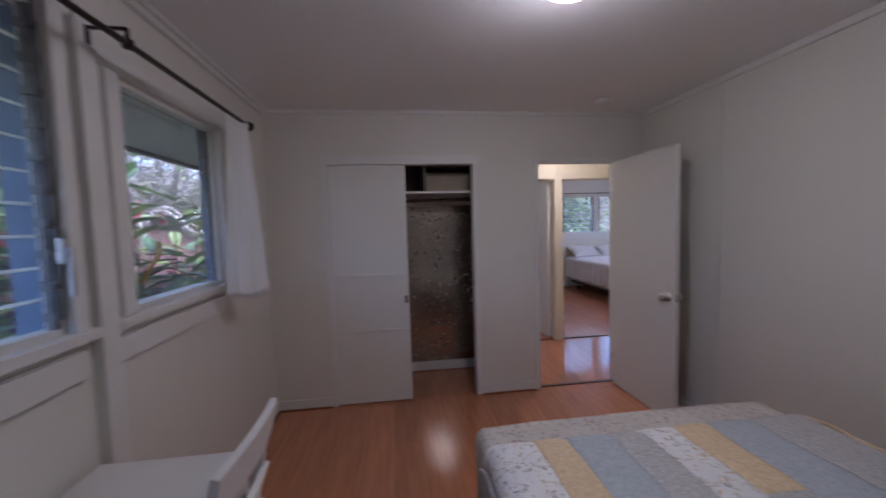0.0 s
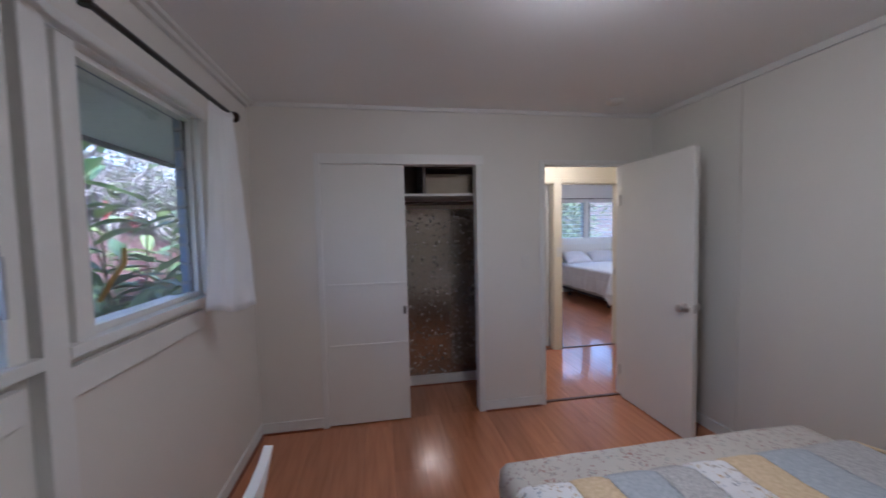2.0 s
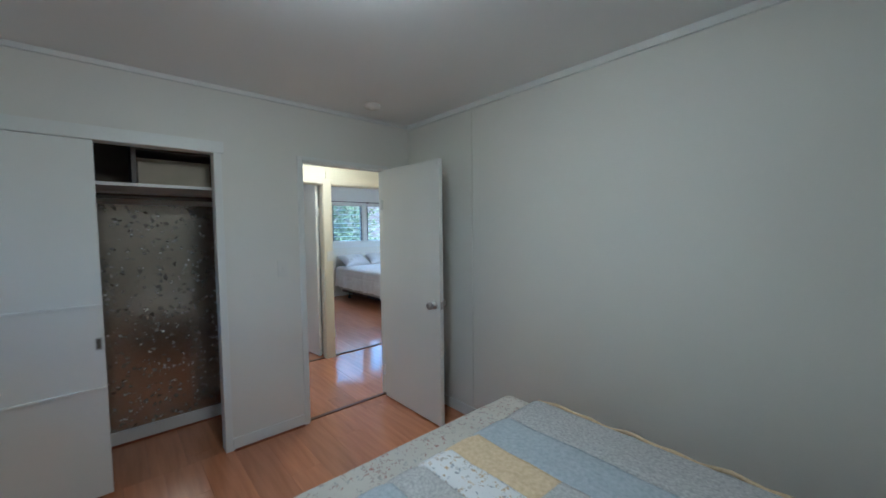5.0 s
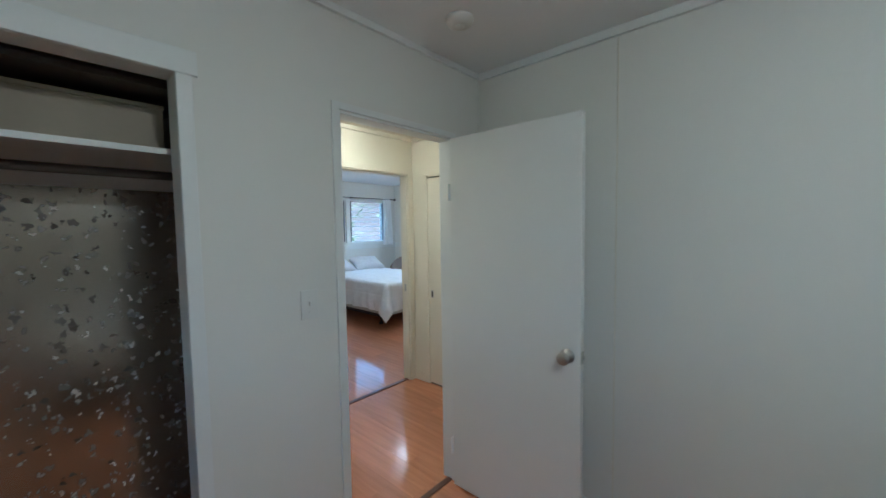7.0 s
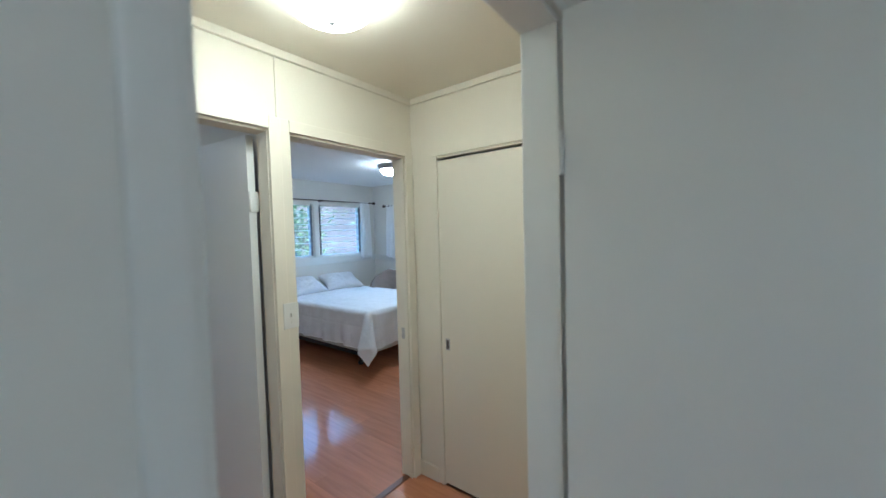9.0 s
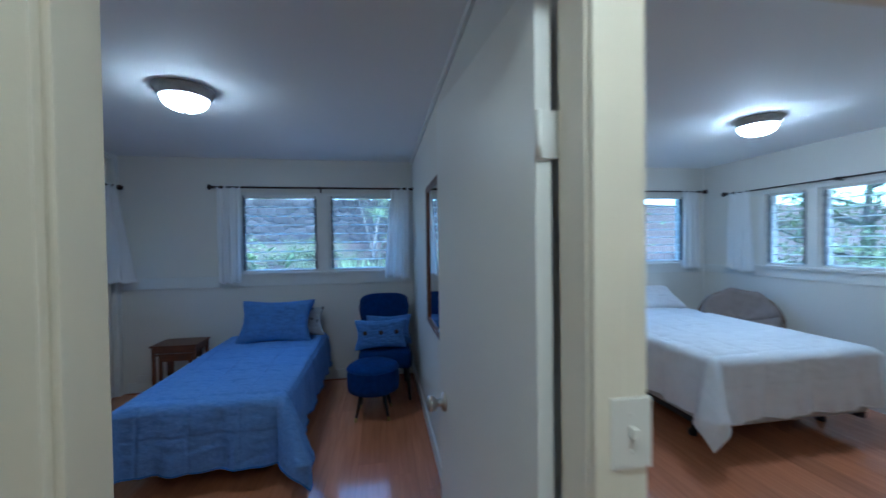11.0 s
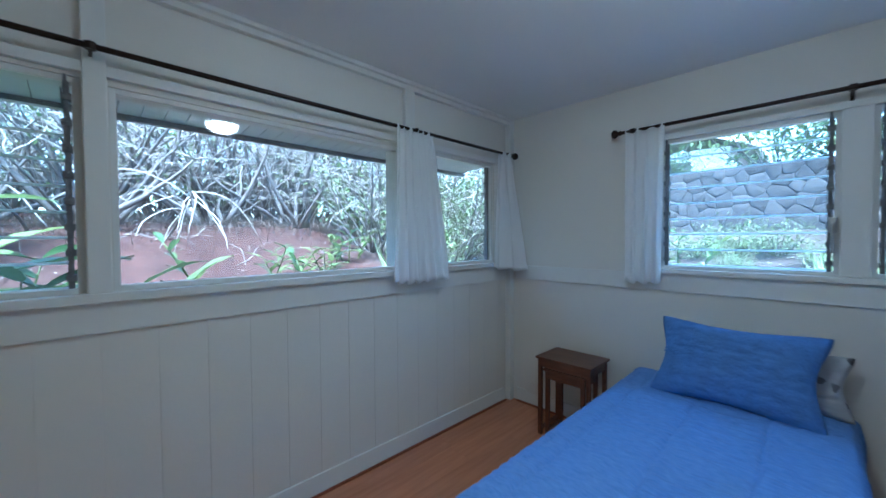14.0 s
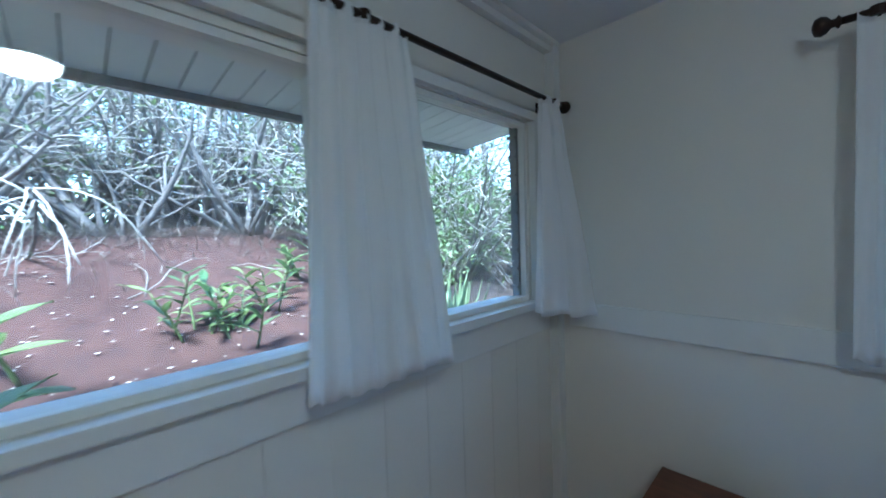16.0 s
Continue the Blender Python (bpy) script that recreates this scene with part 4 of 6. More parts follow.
curtain((0.185, -1.02, 2.12), (0.20, -0.77, 2.12), (0.13, -1.03, 1.14), (0.30, -0.86, 1.135), "short white curtain folded flat beside the bedroom window", 1, 0.010, 1.0)
curtain((0.10, 3.70, 2.115), (0.10, 4.0, 2.115), (0.12, 3.65, 1.15), (0.15, 4.10, 1.14), "short white curtain gathered over the window post", 6, 0.018, 0.3)
curtain((0.10, 4.73, 2.115), (0.11, 4.88, 2.115), (0.075, 4.69, 1.18), (0.25, 4.90, 1.15), "short white curtain bunched in the room corner", 2, 0.015, 2.0)
curtain((1.02, 4.91, 2.12), (1.25, 4.91, 2.12), (1.02, 4.92, 1.12), (1.235, 4.92, 1.135), "short white curtain hanging beside the louvers", 3, 0.012, 0.9)
curtain((2.80, 4.91, 2.12), (3.0, 4.91, 2.12), (2.72, 4.90, 1.14), (3.0, 4.92, 1.12), "short white curtain pushed against the side wall", 3, 0.011, 3.1)
curtain((6.52, 4.93, 2.125), (6.74, 4.93, 2.125), (6.50, 4.93, 1.15), (6.78, 4.93, 1.14), "short white curtain beside the louvers", 3, 0.015, 0.2)
curtain((6.85, 4.58, 2.055), (6.85, 4.34, 2.055), (6.85, 4.62, 1.15), (6.85, 4.28, 1.13), "short white curtain beside the side window", 3, 0.015, 0.7)

# ---- closet fittings ----
shelf = thing("closet_shelf", pose(0, 0, 0), "white painted shelf with a divider in the open closet", "shelf")
part("board", boxes((0.402, HW - 0.052, 0.14, CLB - 0.002, 1.785, 1.805), bevel=0.002), M_TRIM, shelf)
# brown sheet added to darken the pale closet wall above the shelf
part("back_panel", boxes((0.402, HW - 0.052, CLB - 0.004, CLB - 0.001, 1.806, 2.44)), M_UPPER, shelf, "brown sheet added to darken the closet back")
part("cleat", boxes((0.402, HW - 0.052, CLB - 0.022, CLB - 0.002, 1.70, 1.785)), M_TRIM, shelf)
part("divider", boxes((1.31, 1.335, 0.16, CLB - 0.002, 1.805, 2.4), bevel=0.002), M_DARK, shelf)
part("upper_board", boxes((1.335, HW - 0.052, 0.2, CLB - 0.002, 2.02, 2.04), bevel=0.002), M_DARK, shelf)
bx_ = thing("storage_box", pose(1.345, 0.3, 1.805), "plain beige storage box on the closet shelf", "box")
part("carton", boxes((0, 0.40, 0, 0.28, 0, 0.165), bevel=0.004), M_CARTON, bx_)
part("lid", boxes((-0.004, 0.404, -0.004, 0.284, 0.165, 0.18), bevel=0.003), M_CARTON, bx_)
crod = thing("closet_rod", pose(0.402, 0.33, 1.735), "dark wooden hanging rod under the closet shelf", "closet rod")
part("rod", tube(bmesh.new(), [(0, 0, 0), (HW - 0.455, 0, 0)], 0.016, 12), M_DARK, crod, "", True)
for x_ in (0.004, HW - 0.459):
    bm = bmesh.new()
    lathe(bm, [(0.03, -0.004), (0.03, 0.004)], 16)
    part("socket", bm, M_TRIM, crod, m=Matrix.Translation((x_, 0, 0)) @ Matrix.Rotation(radians(90), 4, "Y"))
paper = thing("wallpaper", pose(0, 0, 0), "worn metallic foil wallpaper with small flowers in the closet", "wallpaper", kind="structure")
part("back_sheet", boxes((0.402, HW - 0.052, CLB - 0.005, CLB - 0.001, 0.10, 1.70)), M_FOIL, paper)
part("side_sheet", boxes((HW - 0.056, HW - 0.051, TH, CLB - 0.006, 0.0, 1.78)), M_FOIL, paper)


# ---- small fixtures ----
def switch(m_, label):
    d = thing("light_switch", m_, label, "light switch")
    part("plate", boxes((-0.036, 0.036, -0.006, 0, -0.058, 0.058), bevel=0.002), M_PLASTIC, d)
    part("toggle", boxes((-0.005, 0.005, -0.018, -0.006, -0.004, 0.012), bevel=0.001), M_PLASTIC, d)
    for z_ in (-0.03, 0.03):
        bm = bmesh.new()
        lathe(bm, [(0.0035, 0), (0.003, 0.002)], 10)
        part("screw", bm, M_PLASTIC, d, m=Matrix.Translation((0, -0.006, z_)) @ Matrix.Rotation(radians(90), 4, "X"))


switch(pose(2.13, 0, 1.225), "white toggle light switch beside the bedroom door")
switch(pose(3.083, NH - 0.0145, 1.20), "cream toggle light switch between the hall doorways")


def outlet(m_, label, plug=False):
    d = thing("wall_outlet", m_, label, "outlet")
    part("plate", boxes((-0.058, 0.058, -0.012, 0, -0.04, 0.04), bevel=0.003), M_PLASTIC, d)
    for x_ in (-0.024, 0.024):
        part("socket", boxes((x_ - 0.014, x_ + 0.014, -0.015, -0.012, -0.017, 0.017), bevel=0.001), M_PLASTIC, d)
    if plug:
        part("plug", boxes((-0.045, -0.01, -0.05, -0.015, -0.02, 0.02), bevel=0.004), M_PLASTIC, d)


outlet(pose(0.0, 2.77, 0.155, 0, 0, -90) @ pose(0, -0.016, 0), "white wall outlet with a plug on the baseboard", True)
outlet(pose(0.25, NB - 0.016, 0.15), "white wall outlet behind the nest of tables")
det = thing("smoke_detector", pose(2.72, -0.32, CZ), "round white smoke detector on the bedroom ceiling", "smoke detector")
bm = bmesh.new()
lathe(bm, [(0.062, 0), (0.062, -0.012), (0.055, -0.026), (0.035, -0.034), (0.034, -0.034)], 28)
part("body", bm, M_PLASTIC, det, "", True)
bm = bmesh.new()
lathe(bm, [(0.022, -0.034), (0.020, -0.037)], 20)
part("cap", bm, M_PLASTIC, det, "", True)
strike = thing("strike_plate", pose(D3[1] - 0.012, NH + 0.04, 0.93), "small metal strike plate on the door jamb", "strike plate")
part("plate", boxes((-0.002, 0, -0.012, 0.012, -0.035, 0.035)), M_NICKEL, strike)

# ---- blue bedroom ----
bb = thing("single_bed", pose(1.09, 3.22, 0), "single bed on a dark metal frame by the louvered window", "bed")
part("mattress", boxes((0.02, 0.95, 0.03, 1.76, 0.30, 0.53), bevel=0.05), M_PAD, bb)
part("box_spring", boxes((0.03, 0.94, 0.03, 1.76, 0.16, 0.30), bevel=0.015), M_PAD, bb)
part("frame_rail", boxes((0.04, 0.07, 0.05, 1.75, 0.12, 0.16), (0.90, 0.93, 0.05, 1.75, 0.12, 0.16), (0.07, 0.90, 0.2, 0.23, 0.12, 0.16)), M_METAL_BLACK, bb)
for lx in (0.15, 0.82):
    for ly in (0.22, 1.6):
        bm = bmesh.new()
        lathe(bm, [(0.028, 0), (0.028, 0.02), (0.014, 0.03), (0.014, 0.12)], 12, (lx, ly, 0))
        part("leg", bm, M_METAL_BLACK, bb)
cov = thing("bedspread", pose(1.09, 3.22, 0), "crinkled cornflower-blue cotton bedspread hanging over the bed", "bedspread")
bm = bmesh.new()
edge = drape(bm, 0.04, 0.93, 0.05, 1.74, 0.553, 0.44, 0.42, 0.45, 0.03, 0.06, 0.09, 0.018, 7.5, 220, 260, 2.0, 0.011, None, 0.0, 0.010)
solid(part("cloth", bm, M_SPREAD, cov, "", True), 0.008)
hem(edge, M_BLUE, cov)
pl = thing("pillow", pose(1.62, 4.60, 0.545, -28, 0, -4), "blue cotton sham pillow propped at the bed head", "pillow")
part("sham", cushion(bmesh.new(), 0.72, 0.45, 0.17, pinch=0.13, seed=1.3), M_BLUE_PILLOW, pl, "", True)
bm = bmesh.new()
for i in range(2):
    grid_sheet(bm, 24, 1, lambda u, v, i=i: Vector(((u - 0.5) * 0.60, -0.086 - 0.004 * math.sin(v * math.pi) + 0.02 * abs(2 * u - 1) ** 3, 0.225 + i * 0.012 + 0.008 * v + 0.004 * math.sin(u * 40 + i))))
solid(part("pleat", bm, M_BLUE_PILLOW, pl), 0.004)
pl2 = thing("pillow", pose(1.74, 4.82, 0.55, -12, 0, 3), "flat pale patterned pillow behind the blue sham", "pillow")
part("case", cushion(bmesh.new(), 0.66, 0.30, 0.14, seed=4.1), floral_mat("grey_print", (0.55, 0.56, 0.58), (0.08, 0.08, 0.1), (0.2, 0.2, 0.22), 18, 0.4), pl2, "", True)


def nest_table(w, d_, h, m_, label, inset):
    t_ = thing("nesting_table", m_, label, "side table", "nest of tables")
    part("tabletop", boxes((-w / 2, w / 2, -d_ / 2, d_ / 2, h - 0.016, h), bevel=0.004), M_WALNUT, t_)
    part("apron", boxes((-w / 2 + 0.02, w / 2 - 0.02, -d_ / 2 + 0.018, -d_ / 2 + 0.03, h - 0.075, h - 0.016), bevel=0.002), M_WALNUT, t_)
    for s_ in (-1, 1):
        part("side_apron", boxes((s_ * (w / 2 - 0.024) - 0.006, s_ * (w / 2 - 0.024) + 0.006, -d_ / 2 + 0.03, d_ / 2 - 0.02, h - 0.075, h - 0.016)), M_WALNUT, t_)
        part("runner", boxes((s_ * (w / 2 - 0.026) - 0.012, s_ * (w / 2 - 0.026) + 0.012, -d_ / 2 + 0.04, d_ / 2 - 0.04, 0.03, 0.05)), M_WALNUT, t_)
        for q in (-1, 1):
            part("leg", boxes((s_ * (w / 2 - 0.026) - 0.013, s_ * (w / 2 - 0.026) + 0.013, q * (d_ / 2 - 0.028) - 0.013, q * (d_ / 2 - 0.028) + 0.013, 0, h - 0.016), bevel=0.002), M_WALNUT, t_)
    return t_


nest_table(0.41, 0.31, 0.57, pose(0.71, 4.785, 0), "dark wooden nesting table beside the blue bed", 0)
nest_table(0.315, 0.25, 0.485, pose(0.71, 4.775, 0), "smaller dark wooden table tucked under its pair", 0.02)

# armchair
ac = thing("armless_chair", pose(2.71, 4.55, 0), "navy velvet slipper chair with a rounded back", "chair")
part("seat", boxes((-0.255, 0.255, -0.27, 0.24, 0.31, 0.48), bevel=0.05), M_NAVY, ac, "", True)


def back_at(u, v):
    a = 2 * u - 1
    half = 0.20 + 0.088 * v - 0.03 * max(0, v - 0.8) * 5 * abs(a) ** 4
    top = 0.97 - 0.05 * abs(a) ** 5
    return Vector((a * half, 0.20 + 0.10 * v - 0.07 * a * a, 0.45 + (top - 0.45) * v))


bm = bmesh.new()
grid_sheet(bm, 20, 14, back_at)
ob = part("backrest", bm, M_NAVY, ac, "", True)
md = solid(ob, 0.085).modifiers.new("round", "BEVEL")
md.width, md.segments = 0.03, 3
for lx, ly, sx, sy in ((-0.21, -0.22, -0.02, -0.02), (0.21, -0.22, 0.02, -0.02), (-0.2, 0.2, -0.02, 0.05), (0.2, 0.2, 0.02, 0.05)):
    part("leg", tube(bmesh.new(), [(lx + sx, ly + sy, 0), (lx, ly, 0.32)], [0.012, 0.021], 10), M_BLACKWOOD, ac, "black tapered leg", True)
for i in range(7):
    a = -0.9 + 0.3 * i
    for row in (0.55, 0.8):
        p = back_at((a + 1) / 2, row)
        bm = bmesh.new()
        lathe(bm, [(0.009, 0), (0.007, 0.005), (0.002, 0.007)], 8)
        part("tuft_button", bm, M_NAVY, ac, "", True, Matrix.Translation(p + Vector((0, -0.003, 0))) @ Matrix.Rotation(radians(90), 4, "X"))
c1 = thing("cushion", pose(2.67, 4.385, 0.487, -16, 0, 2), "denim-blue lumbar cushion with three big dark buttons", "cushion")
part("cover", cushion(bmesh.new(), 0.50, 0.29, 0.13, seed=2.2), M_BLUE_PILLOW, c1, "", True)
for bx in (-0.15, 0.0, 0.15):
    bm = bmesh.new()
    lathe(bm, [(0.021, 0), (0.021, 0.008), (0.012, 0.012), (0.004, 0.012)], 16)
    part("button", bm, M_BUTTON, c1, "dark horn button", True, Matrix.Translation((bx, -0.062, 0.155)) @ Matrix.Rotation(radians(90), 4, "X"))
c2 = thing("cushion", pose(2.75, 4.535, 0.487, -14, 0, -3), "plain blue cushion leaning on the chair back", "cushion")
part("cover", cushion(bmesh.new(), 0.46, 0.30, 0.11, seed=5.2), M_BLUE_PILLOW, c2, "", True)

st = thing("footstool", pose(2.60, 4.07, 0), "round navy velvet footstool on dark tapered legs", "footstool")
bm = bmesh.new()
lathe(bm, [(0.205, 0.23), (0.222, 0.24), (0.228, 0.28), (0.229, 0.40), (0.222, 0.437), (0.19, 0.457), (0.10, 0.467), (0.02, 0.470)], 40)
part("cushion_body", bm, M_NAVY, st, "", True)
bm = bmesh.new()
tube(bm, [(0.226 * math.cos(a), 0.226 * math.sin(a), 0.42) for a in [2 * math.pi * i / 40 for i in range(41)]], 0.006, 6)
part("piping", bm, M_NAVY, st, "", True)
for i in range(4):
    a = radians(40 + 90 * i)
    top, foot = Vector((0.13 * math.cos(a), 0.13 * math.sin(a), 0.24)), Vector((0.20 * math.cos(a), 0.20 * math.sin(a), 0))
    lg = part("leg", tube(bmesh.new(), [foot, top], [0.010, 0.02], 10), M_BLACKWOOD, st, "", True)
    part("brass_tip", tube(bmesh.new(), [foot, foot.lerp(top, 0.14)], [0.0115, 0.0128], 10), M_BRASS, lg, "brass foot tip", True)

# mirror
mi = thing("wall_mirror", pose(EB - 0.006, 2.53, 0.93), "large mirror in a dark moulded wooden frame", "mirror")
W_, H_ = 0.93, 0.995
for nm, r in (("frame_side", (0, 0.044, 0.0, H_)), ("frame_side", (W_ - 0.044, W_, 0.0, H_)), ("frame_rail", (0.044, W_ - 0.044, 0, 0.044)), ("frame_rail", (0.044, W_ - 0.044, H_ - 0.044, H_))):
    part(nm, boxes((-0.026, 0, *r), bevel=0.007), M_WALNUT, mi, "dark moulded wood")
for b_row in ((0.016, 0.024, 0.016, H_ - 0.016), (W_ - 0.024, W_ - 0.016, 0.016, H_ - 0.016), (0.024, W_ - 0.024, 0.016, 0.024), (0.024, W_ - 0.024, H_ - 0.024, H_ - 0.016)):
    part("bead", boxes((-0.031, -0.026, *b_row), bevel=0.002), M_WALNUT, mi)
part("glass", boxes((-0.016, -0.01, 0.04, W_ - 0.04, 0.04, H_ - 0.04)), M_MIRROR, mi, "silvered mirror glass")

# ---- white bedroom ----
wb = thing("queen_bed", pose(4.93, 2.93, 0), "wide low bed on a metal frame with castors", "bed")
part("mattress", boxes((0.03, 1.42, 0.04, 2.02, 0.42, 0.665), bevel=0.05), M_PAD, wb)
part("box_spring", boxes((0.04, 1.41, 0.04, 2.02, 0.18, 0.42), bevel=0.02), M_PAD, wb)
part("frame_rail", boxes((0.05, 0.09, 0.05, 1.9, 0.13, 0.18), (1.36, 1.40, 0.05, 1.9, 0.13, 0.18), (0.09, 1.36, 0.25, 0.29, 0.13, 0.18)), M_METAL_BLACK, wb)
for lx in (0.12, 1.33):
    for ly in (0.3, 1.7):
        bm = bmesh.new()
        lathe(bm, [(0.03, 0.0), (0.034, 0.03), (0.014, 0.06), (0.014, 0.13)], 12, (lx, ly, 0))
        part("castor", bm, M_METAL_BLACK, wb, "", True)
wc = thing("coverlet", pose(4.93, 2.93, 0), "plain white woven coverlet hanging low at the corners", "coverlet")
bm = bmesh.new()
edge = drape(bm, 0.05, 1.40, 0.05, 2.0, 0.684, 0.46, 0.44, 0.46, 0.03, 0.06, 0.09, 0.02, 6.5, 180, 200, 5.0, 0.008, None, 0.0, 0.006)
solid(part("cloth", bm, M_WHITE_COVER, wc, "", True), 0.006)
hem(edge, M_WHITE_COVER, wc)
for i, (px_, rz_) in enumerate(((5.32, 5), (5.97, -6))):
    p_ = thing("pillow", pose(px_, 4.66, 0.70, -62, 0, rz_), "soft white bed pillow lying at the head of the bed", "pillow", "white bed pillows")
    part("case", cushion(bmesh.new(), 0.66, 0.44, 0.17, seed=6.0 + i), M_CARPET_WHITE, p_, "", True)

# papasan chair
M_RATTAN = mat("rattan", (0.22, 0.14, 0.08), 0.5, var=0.15, scale=20, bump=0.2)
M_PAPCUSH = mat("taupe_cushion", (0.30, 0.25, 0.23), 0.95, var=0.08, scale=10, bump=0.2)
pp = thing("papasan_chair", pose(6.60, 4.25, 0) @ pose(0, 0, 0, 0, 0, -45), "round rattan bowl chair with a taupe cushion", "chair")


def bowl(rad, ang):
    c, s_ = math.cos(ang), math.sin(ang)
    tilt_ = radians(50)
    x_, y_, z_ = rad * c, rad * s_, 0.28 * (rad / 0.5) ** 2
    return Vector((x_, y_ * math.cos(tilt_) - z_ * math.sin(tilt_) + 0.04, 0.54 + y_ * math.sin(tilt_) + z_ * math.cos(tilt_)))


for rr in (0.37, 0.31):
    part("rim", tube(bmesh.new(), [bowl(rr, 2 * math.pi * i / 36) for i in range(37)], 0.014, 8), M_RATTAN, pp, "", True)
for i in range(10):
    a = 2 * math.pi * i / 10
    part("rib", tube(bmesh.new(), [bowl(0.37 * k_ / 6, a) for k_ in range(7)], 0.008, 6), M_RATTAN, pp, "", True)
bm = bmesh.new()
tube(bm, [(0.25 * math.cos(2 * math.pi * i / 30), 0.25 * math.sin(2 * math.pi * i / 30), 0.015) for i in range(31)], 0.014, 8)
part("base_ring", bm, M_RATTAN, pp, "", True)
for i in range(6):
    a = 2 * math.pi * i / 6
    part("base_strut", tube(bmesh.new(), [(0.25 * math.cos(a), 0.25 * math.sin(a), 0.015), (0.18 * math.cos(a + 0.5), 0.18 * math.sin(a + 0.5) + 0.03, 0.36)], 0.012, 8), M_RATTAN, pp, "", True)
bm = bmesh.new()
grid_sheet(bm, 36, 8, lambda u, v: bowl(0.02 + 0.33 * v, 2 * math.pi * u) + Vector((0, -0.03, 0.05)) + Vector((0, 0, 0.02 * math.sin(u * 16 * math.pi) * v)))
solid(part("seat_cushion", bm, M_PAPCUSH, pp, "taupe tufted cushion", True), 0.05)


# ---- outdoors ----
def step01(a, b_, v):
    t_ = min(max((v - a) / (b_ - a), 0), 1)
    return t_ * t_ * (3 - 2 * t_)


BANK = ((0.8, -0.35), (1.25, 0.25), (1.8, 0.78), (2.6, 1.10), (3.5, 1.44), (3.85, 1.58), (5.0, 1.72), (8.0, 1.95), (400, 2.4))


def ground_z(x, y):
    """The garden: a dirt bank to the west, a littered slope up to the rock wall in the north."""
    w = -x
    n_ = y - NB
    e = x - EW
    zw = -0.35
    if w > 0:
        low = -0.35 + 1.85 * step01(1.0, 4.8, w)
        high = -0.35
        for (wa, za), (wb_, zb) in zip(BANK, BANK[1:]):
            if wa <= w:
                high = za + (zb - za) * min((w - wa) / (wb_ - wa), 1)
        zw = low + (high - low) * step01(0.2, 1.7, y)
    zn = -0.15 + 1.5 * min(max((n_ - 0.5) / 4.8, 0), 1) + 1.25 * step01(5.45, 5.75, n_) if n_ > 0 else -0.35
    ze = -0.35 + 1.2 * step01(1.5, 5.0, e) if e > 0 else -0.35
    z = max(zw, zn, ze)
    out = max(w, n_, e)
    return z + (0.07 * noise.noise(Vector((x * 0.9, y * 0.9, 0))) + 0.03 * noise.noise(Vector((x * 3.5, y * 3.5, 1)))) * step01(0.2, 1.2, out)


M_DIRT = mat("red_dirt", (0.058, 0.031, 0.026), 0.95, var=0.15, scale=5, bump=0.9, bump_scale=18, spec=0.1, color2=(0.036, 0.021, 0.019))
nt = M_DIRT.node_tree
tc = nt.nodes.new("ShaderNodeTexCoord")
sx = nt.nodes.new("ShaderNodeSeparateXYZ")
nt.links.new(tc.outputs["Object"], sx.inputs[0])
nz = nt.nodes.new("ShaderNodeTexNoise")
nz.inputs["Scale"].default_value = 0.8
nt.links.new(tc.outputs["Object"], nz.inputs["Vector"])
ad = nt.nodes.new("ShaderNodeMath")
ad.operation = "MULTIPLY_ADD"
ad.inputs[1].default_value = 2.0
nt.links.new(nz.outputs["Fac"], ad.inputs[0])
nt.links.new(sx.outputs["X"], ad.inputs[2])
mrg = nt.nodes.new("ShaderNodeMapRange")
mrg.inputs[1].default_value, mrg.inputs[2].default_value = -4.6, -5.4
nt.links.new(ad.outputs[0], mrg.inputs[0])
gm = nt.nodes.new("ShaderNodeMix")
gm.data_type = "RGBA"
gm.inputs["B"].default_value = (0.13, 0.23, 0.06, 1)
b_ = nt.nodes["Principled BSDF"]
old = b_.inputs["Base Color"].links[0].from_socket
nt.links.new(mrg.outputs[0], gm.inputs["Factor"])
nt.links.new(old, gm.inputs["A"])
nt.links.new(gm.outputs["Result"], b_.inputs["Base Color"])

rw_ = nt.nodes.new("ShaderNodeMapRange")
rw_.inputs[1].default_value, rw_.inputs[2].default_value = 5.0, 6.0
nt.links.new(sx.outputs["Y"], rw_.inputs[0])
nm_ = nt.nodes.new("ShaderNodeMix")
nm_.data_type = "RGBA"
nm_.inputs["B"].default_value = (0.062, 0.05, 0.045, 1)
nt.links.new(rw_.outputs[0], nm_.inputs["Factor"])
nt.links.new(gm.outputs["Result"], nm_.inputs["A"])
nt.links.new(nm_.outputs["Result"], b_.inputs["Base Color"])

axis = [-400, -150, -70, -40, -28, -20, -16, -13] + [-11 + 0.3 * i for i in range(90)] + [18, 22, 28, 40, 70, 150, 400]
axis = sorted(axis)
bm = bmesh.new()
vs = [[bm.verts.new((x, y, ground_z(x, y))) for y in axis] for x in axis]
for i in range(len(axis) - 1):
    for j in range(len(axis) - 1):
        bm.faces.new((vs[i][j], vs[i + 1][j], vs[i + 1][j + 1], vs[i][j + 1]))
structure("ground", bm, M_DIRT, "red dirt garden bank with grass beyond", "ground", True)


